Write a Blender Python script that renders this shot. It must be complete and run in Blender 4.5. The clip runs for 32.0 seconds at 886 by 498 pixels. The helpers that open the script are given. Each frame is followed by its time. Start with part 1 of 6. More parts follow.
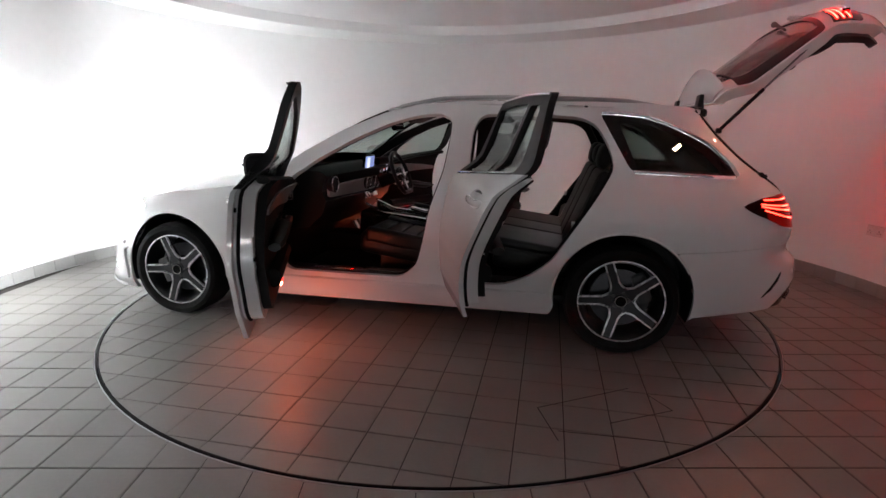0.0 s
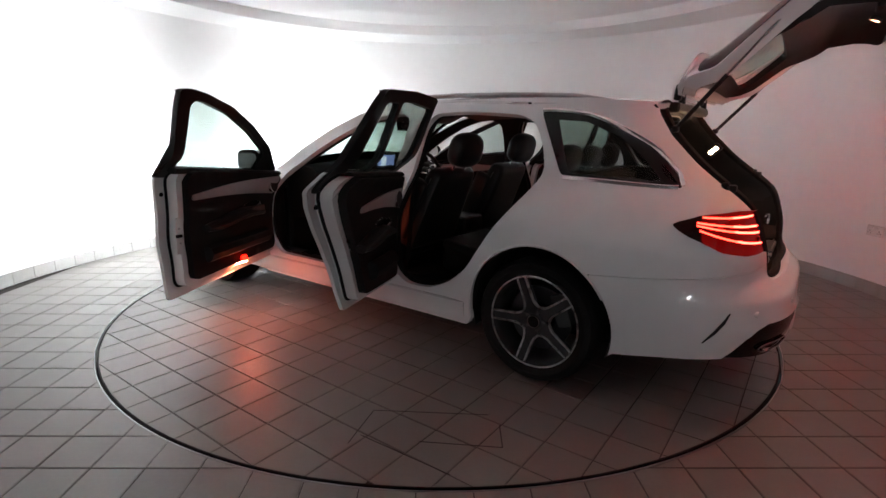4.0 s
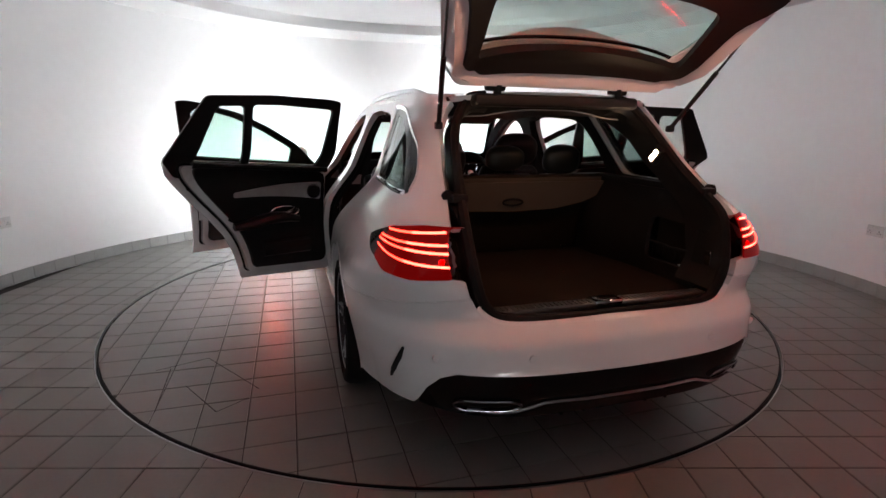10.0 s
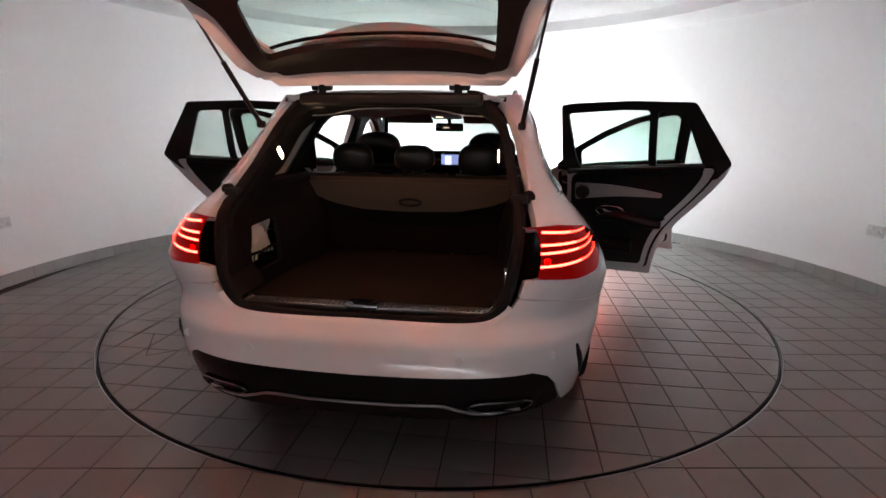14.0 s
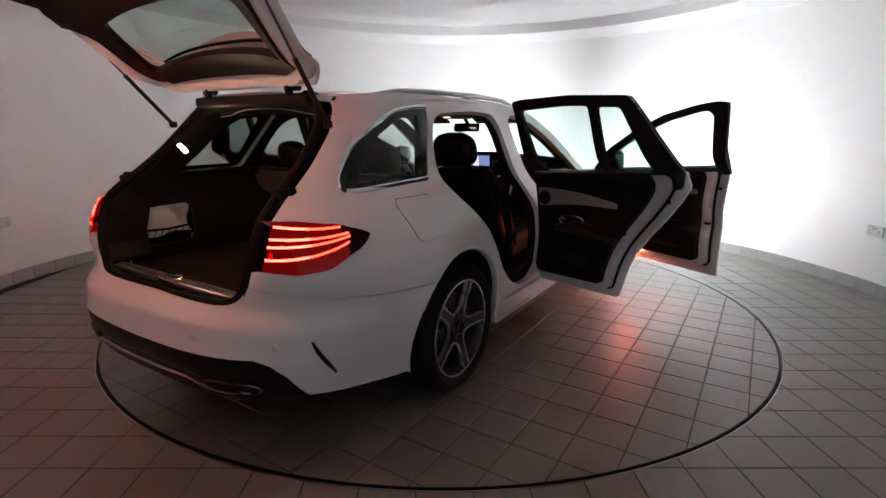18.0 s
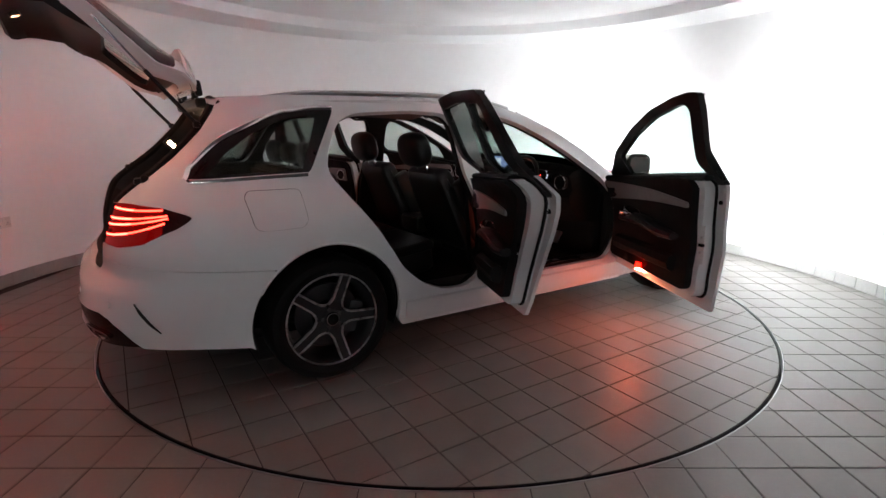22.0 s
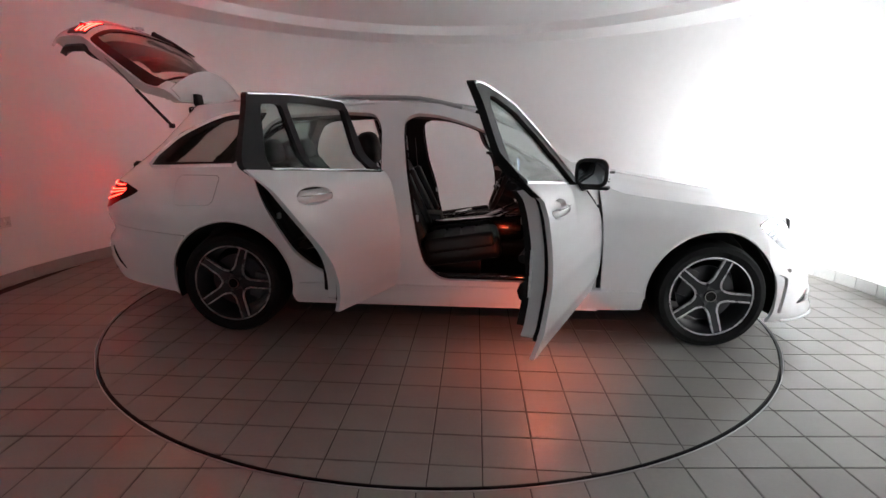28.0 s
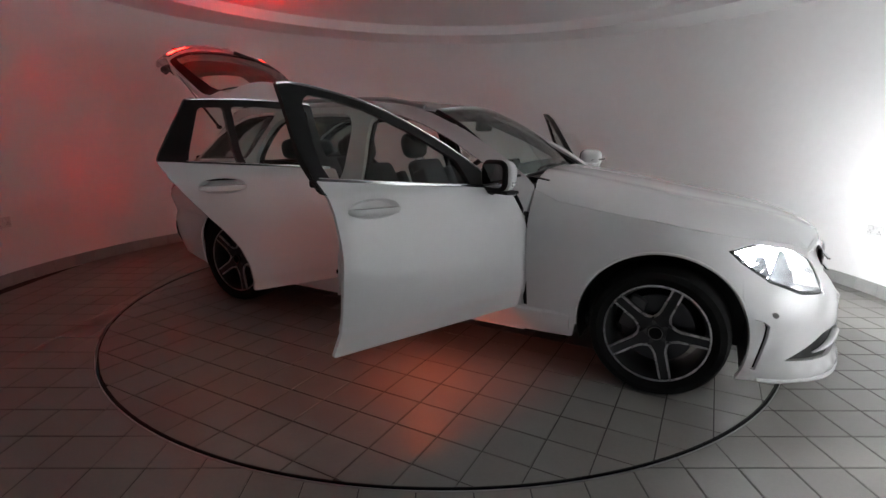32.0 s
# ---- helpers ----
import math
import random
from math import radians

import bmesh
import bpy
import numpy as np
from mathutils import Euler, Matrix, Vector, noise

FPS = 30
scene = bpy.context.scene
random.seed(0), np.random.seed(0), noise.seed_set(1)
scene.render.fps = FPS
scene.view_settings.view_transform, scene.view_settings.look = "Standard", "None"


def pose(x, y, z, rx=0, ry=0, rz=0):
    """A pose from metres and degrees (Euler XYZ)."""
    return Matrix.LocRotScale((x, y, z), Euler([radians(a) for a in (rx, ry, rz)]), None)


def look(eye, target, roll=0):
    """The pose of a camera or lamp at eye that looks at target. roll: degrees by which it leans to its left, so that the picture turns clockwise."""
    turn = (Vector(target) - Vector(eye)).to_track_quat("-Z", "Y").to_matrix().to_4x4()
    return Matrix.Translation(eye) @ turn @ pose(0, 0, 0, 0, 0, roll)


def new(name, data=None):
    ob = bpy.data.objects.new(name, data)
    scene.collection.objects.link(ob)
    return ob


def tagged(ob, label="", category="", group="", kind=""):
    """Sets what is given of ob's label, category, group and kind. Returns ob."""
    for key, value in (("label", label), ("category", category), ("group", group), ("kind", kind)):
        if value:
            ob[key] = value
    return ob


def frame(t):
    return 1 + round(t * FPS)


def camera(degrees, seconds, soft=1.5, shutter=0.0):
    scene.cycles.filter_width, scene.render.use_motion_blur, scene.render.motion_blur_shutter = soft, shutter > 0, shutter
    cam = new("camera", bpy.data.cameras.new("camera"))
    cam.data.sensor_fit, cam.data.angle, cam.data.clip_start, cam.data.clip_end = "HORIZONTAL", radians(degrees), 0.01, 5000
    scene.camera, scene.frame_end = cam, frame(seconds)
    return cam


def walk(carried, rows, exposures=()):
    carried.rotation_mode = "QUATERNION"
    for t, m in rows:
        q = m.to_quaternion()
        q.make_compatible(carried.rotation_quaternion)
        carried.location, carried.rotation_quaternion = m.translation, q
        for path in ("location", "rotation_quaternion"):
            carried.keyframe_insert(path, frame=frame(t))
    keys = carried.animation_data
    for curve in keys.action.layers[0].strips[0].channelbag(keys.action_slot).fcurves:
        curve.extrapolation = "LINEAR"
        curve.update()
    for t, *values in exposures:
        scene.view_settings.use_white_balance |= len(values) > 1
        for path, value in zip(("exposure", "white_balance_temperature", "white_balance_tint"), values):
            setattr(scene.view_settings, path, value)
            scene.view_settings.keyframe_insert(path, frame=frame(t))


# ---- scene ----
from mathutils import geometry

HFOV, TURN0, RATE = 82.72, 167.98, -6.1328
cam = camera(HFOV, 32.0)
EYE = (0.0, -3.7655, 1.2155)
AIM = (0.01609, -0.1101, 0.3752)
VIEW = look(EYE, AIM, 0.587)
walk(cam, [(0.0, VIEW), (32.0, VIEW)], exposures=[(0.0, 0.90), (2.0, 1.08), (4.0, 1.08), (6.0, 1.02), (9.0, 0.90), (13.0, 1.18), (18.0, 0.87), (20.0, 0.97), (22.0, 1.17), (24.0, 1.30), (28.0, 1.00), (30.0, 0.65), (31.0, 0.40), (32.0, 0.15)])

# ---- light that the room itself has: almost none, the car's own lamps light it ----
world = bpy.data.worlds.new("world")
world.use_nodes = True
scene.world = world
world.node_tree.nodes["Background"].inputs[0].default_value = (0.6, 0.65, 0.7, 1)
world.node_tree.nodes["Background"].inputs[1].default_value = 0.02
HEAD, DAY, TAIL, COURTESY, BOOT_LAMP, GATE_LAMP, GAP, LOW_GAP = 340.0, 150.0, 26.0, 28.0, 72.0, 900.0, 0.2, 56.0


# ---- materials ----
def pm(name, base, rough=0.5, metal=0.0, coat=0.0, var=0.06, scale=6.0, bump=0.0, bscale=200.0, rvar=0.08, rand=0.0, spec=0.5):
    m = bpy.data.materials.new(name)
    m.use_nodes = True
    nt = m.node_tree
    b = nt.nodes["Principled BSDF"]
    tc = nt.nodes.new("ShaderNodeTexCoord")
    n1 = nt.nodes.new("ShaderNodeTexNoise")
    n1.inputs["Scale"].default_value, n1.inputs["Detail"].default_value = scale, 5
    nt.links.new(tc.outputs["Object"], n1.inputs["Vector"])
    n2 = nt.nodes.new("ShaderNodeTexNoise")
    n2.inputs["Scale"].default_value, n2.inputs["Detail"].default_value = scale * 9, 3
    nt.links.new(tc.outputs["Object"], n2.inputs["Vector"])
    mx = nt.nodes.new("ShaderNodeMath")
    mx.operation = "ADD"
    nt.links.new(n1.outputs["Fac"], mx.inputs[0])
    nt.links.new(n2.outputs["Fac"], mx.inputs[1])
    src = mx.outputs[0]
    if rand:
        oi = nt.nodes.new("ShaderNodeObjectInfo")
        geo = nt.nodes.new("ShaderNodeNewGeometry")
        s = nt.nodes.new("ShaderNodeMath")
        s.operation = "ADD"
        nt.links.new(oi.outputs["Random"], s.inputs[0])
        nt.links.new(geo.outputs["Random Per Island"], s.inputs[1])
        k = nt.nodes.new("ShaderNodeMath")
        k.operation = "MULTIPLY_ADD"
        k.inputs[1].default_value = rand
        nt.links.new(s.outputs[0], k.inputs[0])
        nt.links.new(src, k.inputs[2])
        src = k.outputs[0]
    mr = nt.nodes.new("ShaderNodeMapRange")
    mr.inputs["From Min"].default_value, mr.inputs["From Max"].default_value = 0.6, 1.4 + rand
    mr.inputs["To Min"].default_value, mr.inputs["To Max"].default_value = 1 - var, 1 + var
    nt.links.new(src, mr.inputs["Value"])
    c = nt.nodes.new("ShaderNodeVectorMath")
    c.operation = "SCALE"
    c.inputs[0].default_value = base
    nt.links.new(mr.outputs["Result"], c.inputs["Scale"])
    nt.links.new(c.outputs["Vector"], b.inputs["Base Color"])
    rr = nt.nodes.new("ShaderNodeMapRange")
    rr.inputs["From Min"].default_value, rr.inputs["From Max"].default_value = 0.6, 1.4
    rr.inputs["To Min"].default_value, rr.inputs["To Max"].default_value = max(0.02, rough - rvar * rough), min(1, rough + rvar * rough)
    nt.links.new(mx.outputs[0], rr.inputs["Value"])
    nt.links.new(rr.outputs["Result"], b.inputs["Roughness"])
    b.inputs["Metallic"].default_value = metal
    b.inputs["Coat Weight"].default_value = coat
    b.inputs["Coat Roughness"].default_value = 0.04
    b.inputs["Specular IOR Level"].default_value = spec
    if bump:
        n3 = nt.nodes.new("ShaderNodeTexNoise")
        n3.inputs["Scale"].default_value, n3.inputs["Detail"].default_value = bscale, 4
        nt.links.new(tc.outputs["Object"], n3.inputs["Vector"])
        bp = nt.nodes.new("ShaderNodeBump")
        bp.inputs["Strength"].default_value, bp.inputs["Distance"].default_value = bump, 0.002
        nt.links.new(n3.outputs["Fac"], bp.inputs["Height"])
        nt.links.new(bp.outputs["Normal"], b.inputs["Normal"])
    return m


def em(name, color, strength):
    m = bpy.data.materials.new(name)
    m.use_nodes = True
    b = m.node_tree.nodes["Principled BSDF"]
    b.inputs["Base Color"].default_value = (*color, 1)
    b.inputs["Emission Color"].default_value = (*color, 1)
    b.inputs["Emission Strength"].default_value = strength
    return m


def clear(name, tint, gloss=0.12, rough=0.02):
    """Thin glass: tinted straight through, with a reflection on top."""
    m = bpy.data.materials.new(name)
    m.use_nodes = True
    nt = m.node_tree
    nt.nodes.remove(nt.nodes["Principled BSDF"])
    out = nt.nodes["Material Output"]
    tr = nt.nodes.new("ShaderNodeBsdfTransparent")
    tr.inputs[0].default_value = (*tint, 1)
    gl = nt.nodes.new("ShaderNodeBsdfGlossy")
    gl.inputs["Roughness"].default_value = rough
    lw = nt.nodes.new("ShaderNodeLayerWeight")
    pw = nt.nodes.new("ShaderNodeMath")
    pw.operation = "POWER"
    pw.inputs[1].default_value = 4.0
    nt.links.new(lw.outputs["Facing"], pw.inputs[0])
    k = nt.nodes.new("ShaderNodeMath")
    k.operation = "MULTIPLY_ADD"
    k.inputs[1].default_value, k.inputs[2].default_value = 0.7, gloss * 0.25
    nt.links.new(pw.outputs[0], k.inputs[0])
    mix = nt.nodes.new("ShaderNodeMixShader")
    nt.links.new(k.outputs[0], mix.inputs[0])
    nt.links.new(tr.outputs[0], mix.inputs[1])
    nt.links.new(gl.outputs[0], mix.inputs[2])
    nt.links.new(mix.outputs[0], out.inputs[0])
    return m


WALL = pm("white wall paint", (0.94, 0.94, 0.94), 0.45, var=0.02, scale=1.5, bump=0.12, bscale=60)
BAYWALL = pm("grey bay wall", (0.14, 0.14, 0.14), 0.7, var=0.08, scale=3, bump=0.1, bscale=60)
CEIL = pm("white ceiling paint", (0.95, 0.95, 0.95), 0.7, var=0.02, scale=1.5)
TILE = pm("taupe floor tile", (0.178, 0.167, 0.155), 0.42, spec=0.55, var=0.12, scale=7, bump=0.012, bscale=9, rvar=0.1, rand=0.35)
GROUT = pm("dark grout", (0.035, 0.03, 0.028), 0.9, var=0.2, scale=12)
SKIRT = pm("grey skirting tile", (0.33, 0.33, 0.32), 0.4, var=0.1, scale=8, rand=0.3)
RUBBER = pm("black rubber", (0.006, 0.006, 0.006), 0.75, spec=0.2, bump=0.1, bscale=150)
STEEL = pm("brushed steel", (0.45, 0.45, 0.46), 0.3, metal=1.0, var=0.1, scale=20)
DARKSTEEL = pm("dark polished steel", (0.20, 0.20, 0.21), 0.16, metal=1.0, var=0.08, scale=20)
PAINT = pm("white car paint", (0.72, 0.72, 0.725), 0.5, spec=0.3, coat=1.0, var=0.01, scale=3)
BLACK = pm("satin black plastic", (0.009, 0.009, 0.009), 0.45, spec=0.25, var=0.1, bump=0.1, bscale=350)
GLOSSBLACK = pm("gloss black", (0.005, 0.005, 0.005), 0.12, spec=0.3)
CHROME = pm("chrome", (0.75, 0.75, 0.76), 0.1, metal=1.0, var=0.03)
SILVER = pm("machined alloy", (0.62, 0.62, 0.63), 0.28, metal=0.9, var=0.05, scale=30)
DARKALLOY = pm("dark grey alloy", (0.035, 0.036, 0.038), 0.35, metal=0.5, var=0.08)
DISC = pm("brake disc steel", (0.08, 0.08, 0.085), 0.35, metal=1.0, var=0.1, scale=30)
LEATHER = pm("black leather", (0.007, 0.0065, 0.006), 0.40, spec=0.35, var=0.15, scale=14, bump=0.25, bscale=260)
FABRIC = pm("dark carpet", (0.015, 0.012, 0.009), 0.95, spec=0.1, var=0.3, scale=25, bump=0.5, bscale=500)
TRIM = pm("dark cabin trim", (0.008, 0.0075, 0.0075), 0.6, spec=0.2, var=0.12, scale=14, bump=0.15, bscale=300)
HEADLINER = pm("black headliner", (0.025, 0.024, 0.023), 0.95, var=0.1, scale=30)
ALUTRIM = pm("silver grain inlay", (0.30, 0.29, 0.285), 0.45, metal=0.2, var=0.12, scale=40)
BLIND = pm("dark load cover cloth", (0.034, 0.027, 0.020), 0.8, var=0.1, scale=20)
GLASS = clear("clear glass", (0.78, 0.855, 0.825))
TINT = clear("dark privacy glass", (0.62, 0.67, 0.65), gloss=0.08)
LENS = clear("lamp lens", (0.97, 0.98, 0.985))
MIRROR = pm("mirror glass", (0.22, 0.23, 0.24), 0.02, metal=1.0, var=0.0)
REDLENS = em("glowing red lamp lens", (1.0, 0.004, 0.003), 0.06)
REDLENS.node_tree.nodes["Principled BSDF"].inputs["Base Color"].default_value = (0.012, 0.001, 0.001, 1)
REDLENS.node_tree.nodes["Principled BSDF"].inputs["Roughness"].default_value = 0.1
REDLENS.node_tree.nodes["Principled BSDF"].inputs["Specular IOR Level"].default_value = 0.25
SMOKED = pm("smoked red lens", (0.010, 0.001, 0.001), 0.1, spec=0.25)
LAMPRED = em("tail lamp light", (1.0, 0.016, 0.010), TAIL)
LAMPSIDE = em("side of the tail lamp light", (1.0, 0.018, 0.010), 0.4 * TAIL)
# added emitters that throw red spots on wall and ceiling
BEAM2 = em("added tailgate beam light", (1.0, 0.0, 0.0), 2300.0)
BEAM = em("added tail lamp beam light", (1.0, 0.0, 0.0), 2500.0)
LAMPWHITE = em("head lamp light", (0.95, 0.98, 1.0), HEAD)
DRL = em("running lamp light", (0.95, 0.98, 1.0), DAY)
LAMPDOOR = em("red door lamp light", (1.0, 0.0012, 0.0004), COURTESY)
LAMPPUDDLE = em("warm door lamp light", (1.0, 0.19, 0.085), 400.0)
LAMPBOOT = em("warm boot lamp light", (1.0, 0.62, 0.36), BOOT_LAMP)
LAMPGATE = em("warm tailgate lamp light", (1.0, 0.40, 0.24), GATE_LAMP)
LAMPCABIN = em("cabin lamp light", (1.0, 0.78, 0.55), 1.5)
SCREEN = em("screen light", (0.30, 0.38, 0.75), 0.4)
DIAL = em("dial light", (0.8, 0.85, 1.0), 0.6)
GAPLIGHT = em("daylight over the shutter", (0.9, 0.95, 1.0), GAP)
LOWLIGHT = em("daylight under the shutter", (0.92, 0.96, 1.0), LOW_GAP)
SOCKET = pm("white socket plastic", (0.75, 0.75, 0.74), 0.35)
GREYPL = pm("dark grey plastic", (0.06, 0.06, 0.06), 0.5)


# ---- building helpers ----
def finish(bm, smooth=True):
    bm.normal_update()
    for f in bm.faces:
        f.smooth = smooth
    for e in bm.edges:
        if len(e.link_faces) == 2 and e.calc_face_angle(0) > 0.55:
            e.smooth = False


def mesh_of(name, bm, material, smooth=True):
    finish(bm, smooth)
    me = bpy.data.meshes.new(name)
    bm.to_mesh(me)
    bm.free()
    me.materials.append(material)
    return me


def part(name, bm, material, parent, label="", smooth=True):
    ob = new(name, mesh_of(name, bm, material, smooth))
    ob.parent = parent
    if label:
        ob["label"] = label
    return ob


def thing(name, label, category, group="", kind="", bm=None, material=None):
    ob = new(name, mesh_of(name, bm, material) if bm else None)
    return tagged(ob, label, category, group, kind)


def box(c, s, rot=(0, 0, 0), bevel=0.0, seg=2, bm=None, taper=None):
    b = bmesh.new()
    bmesh.ops.create_cube(b, size=1.0)
    for v in b.verts:
        if taper and v.co.z > 0:
            v.co.x *= taper[0]
            v.co.y *= taper[1]
        v.co = Vector((v.co.x * s[0], v.co.y * s[1], v.co.z * s[2]))
    if bevel:
        bmesh.ops.bevel(b, geom=b.edges[:], offset=bevel, segments=seg, affect="EDGES", profile=0.6)
    b.transform(pose(*c, *rot))
    return joined(bm, b)


def joined(bm, b):
    if bm is None:
        return b
    me = bpy.data.meshes.new("tmp")
    b.to_mesh(me)
    b.free()
    bm.from_mesh(me)
    bpy.data.meshes.remove(me)
    return bm


def cyl(c, r, depth, axis="y", seg=32, r2=None, bm=None, bevel=0.0):
    b = bmesh.new()
    bmesh.ops.create_cone(b, cap_ends=True, segments=seg, radius1=r, radius2=r if r2 is None else r2, depth=depth)
    if bevel:
        bmesh.ops.bevel(b, geom=[e for e in b.edges if len(e.link_faces) == 2 and e.calc_face_angle(0) > 0.9], offset=bevel, segments=2, affect="EDGES")
    turn = {"x": (0, 90, 0), "y": (-90, 0, 0), "z": (0, 0, 0)}[axis]
    b.transform(pose(*c, *turn))
    return joined(bm, b)


def tube(pts, r, seg=8, closed=False, bm=None, flat=1.0):
    """A round bar along points; r may be a list."""
    b = bmesh.new()
    pts = [Vector(p) for p in pts]
    n = len(pts)
    rings = []
    up = None
    for i, p in enumerate(pts):
        a = pts[(i - 1) % n] if (closed or i) else p
        c = pts[(i + 1) % n] if (closed or i < n - 1) else p
        t = (c - a).normalized()
        if up is None:
            up = Vector((0, 0, 1)) if abs(t.z) < 0.9 else Vector((1, 0, 0))
        s = t.cross(up).normalized()
        up = s.cross(t).normalized()
        rr = r[i] if isinstance(r, (list, tuple)) else r
        rings.append([b.verts.new(p + rr * (math.cos(k * math.tau / seg) * s + flat * math.sin(k * math.tau / seg) * up)) for k in range(seg)])
    for i in range(n if closed else n - 1):
        A, B = rings[i], rings[(i + 1) % n]
        for k in range(seg):
            b.faces.new((A[k], A[(k + 1) % seg], B[(k + 1) % seg], B[k]))
    if not closed:
        b.faces.new(rings[0][::-1])
        b.faces.new(rings[-1])
    bmesh.ops.recalc_face_normals(b, faces=b.faces[:])
    return joined(bm, b)


def lathe(profile, seg=48, axis="y", c=(0, 0, 0), bm=None, closed=True):
    """Turn (radius, height) points round an axis."""
    b = bmesh.new()
    rings = []
    for k in range(seg):
        a = k * math.tau / seg
        ring = []
        for r, h in profile:
            ring.append(b.verts.new((r * math.cos(a), h, r * math.sin(a)) if axis == "y" else (r * math.cos(a), r * math.sin(a), h)))
        rings.append(ring)
    n = len(profile)
    for k in range(seg):
        A, B = rings[k], rings[(k + 1) % seg]
        for i in range(n if closed else n - 1):
            b.faces.new((A[i], A[(i + 1) % n], B[(i + 1) % n], B[i]))
    bmesh.ops.recalc_face_normals(b, faces=b.faces[:])
    b.transform(Matrix.Translation(c))
    return joined(bm, b)


def inside(p, poly):
    x, y = p
    r = False
    j = len(poly) - 1
    for i in range(len(poly)):
        xi, yi = poly[i]
        xj, yj = poly[j]
        if (yi > y) != (yj > y) and x < (xj - xi) * (y - yi) / (yj - yi) + xi:
            r = not r
        j = i
    return r


def fillet(poly, r=0.03, step=0.035):
    """Round the corners of a polygon and cut its edges to short pieces."""
    pts = [Vector((p[0], p[1])) for p in poly]
    n = len(pts)
    out = []
    for i in range(n):
        a, p, c = pts[i - 1], pts[i], pts[(i + 1) % n]
        d1, d2 = a - p, c - p
        k = min(r, 0.45 * d1.length, 0.45 * d2.length)
        q1, q2 = p + d1.normalized() * k, p + d2.normalized() * k
        turn = d1.normalized().dot(d2.normalized())
        m = 4 if turn > -0.9 else 2
        for j in range(m + 1):
            t = j / m
            out.append((1 - t) ** 2 * q1 + 2 * t * (1 - t) * p + t * t * q2)
    res = []
    for i in range(len(out)):
        a, c = out[i], out[(i + 1) % len(out)]
        m = max(1, int((c - a).length / step))
        for j in range(m):
            res.append(tuple(a + (c - a) * j / m))
    clean = []
    for p in res:
        if not clean or (Vector(p) - Vector(clean[-1])).length > 1e-4:
            clean.append(p)
    return clean


LAST = {}


def true_normals(ob):
    """Shade the outer face of a sheet just built by the surface it lies on."""
    uv, where, flip = LAST["uv"], LAST["where"], LAST["flip"]
    nor = []
    for u, v in uv:
        e = 0.006
        n = (where(u + e, v) - where(u - e, v)).cross(where(u, v + e) - where(u, v - e)).normalized()
        nor.append(-n if flip else n)
    me = ob.data
    k = len(uv)
    loops = []
    for f in me.polygons:
        front = all(i < k for i in f.vertices)
        for i in f.vertices:
            loops.append(nor[i] if front and nor[i].dot(f.normal) > 0.5 else f.normal.copy())
    me.normals_split_custom_set(loops)


def sheet(poly, holes, where, step=0.05, thick=0.0, flip=False, slab=None):
    """A panel trimmed by a polygon with holes, laid on a surface: where(a, b) gives the place. slab(a, b): the back's place."""
    from_poly = [Vector(p) for p in poly]
    verts, edges = [Vector(p) for p in poly], [(i, (i + 1) % len(poly)) for i in range(len(poly))]
    for h in holes:
        k = len(verts)
        verts += [Vector(p) for p in h]
        edges += [(k + i, k + (i + 1) % len(h)) for i in range(len(h))]
    rim = [tuple(v) for v in verts]
    lo = [min(v[i] for v in from_poly) for i in (0, 1)]
    hi = [max(v[i] for v in from_poly) for i in (0, 1)]
    arr = np.array(rim)
    for i in range(1, int((hi[0] - lo[0]) / step) + 1):
        for j in range(1, int((hi[1] - lo[1]) / step) + 1):
            p = (lo[0] + i * step, lo[1] + j * step + (0.5 * step if i % 2 else 0))
            if np.min(np.sum((arr - p) ** 2, axis=1)) > (0.45 * step) ** 2 and inside(p, poly) and not any(inside(p, h) for h in holes):
                verts.append(Vector(p))
    v2, _, faces, _, _, _ = geometry.delaunay_2d_cdt(verts, edges, [], 0, 1e-6)
    keep = []
    for f in faces:
        c = sum((v2[i] for i in f), Vector((0, 0))) / len(f)
        if inside(c, poly) and not any(inside(c, h) for h in holes):
            keep.append(f)
    bm = bmesh.new()
    used = sorted({i for f in keep for i in f})
    LAST["uv"], LAST["where"], LAST["flip"] = [tuple(v2[i]) for i in used], where, flip
    vs = {i: bm.verts.new(where(*v2[i])) for i in used}
    for f in keep:
        ids = f[::-1] if flip else f
        bm.faces.new([vs[i] for i in ids])
    if thick or slab:
        bm.normal_update()
        back = {}
        for i in used:
            back[i] = bm.verts.new(slab(*v2[i]) if slab else vs[i].co - vs[i].normal * thick)
        border = [e for e in bm.edges if len(e.link_faces) == 1]
        inv = {v: i for i, v in vs.items()}
        pairs = []
        for e in border:
            lp = e.link_loops[0]
            pairs.append((inv[lp.vert], inv[lp.link_loop_next.vert]))
        for f in keep:
            ids = f if flip else f[::-1]
            bm.faces.new([back[i] for i in ids])
        for a, c in pairs:
            bm.faces.new((vs[c], vs[a], back[a], back[c]))
    return bm


def smooth_table(xs, ys, width, n=800):
    """A smooth curve through a short table."""
    g = np.linspace(xs[0], xs[-1], n)
    v = np.interp(g, xs, ys)
    k = max(1, int(width / (xs[-1] - xs[0]) * n))
    for _ in range(2):
        v = np.convolve(np.pad(v, k, mode="reflect", reflect_type="odd"), np.ones(2 * k + 1) / (2 * k + 1), mode="valid")
    return lambda x: float(np.interp(x, g, v))


# ---- the room: a round white chamber with a drive-in bay, tiled floor, ceiling with a raised middle ----
R_WALL, R_TABLE, R_RECESS, Z_SOFFIT, Z_TOP = 3.425, 2.238, 2.83, 2.385, 2.49
BAY = 1.85
P_TILE = 0.2007


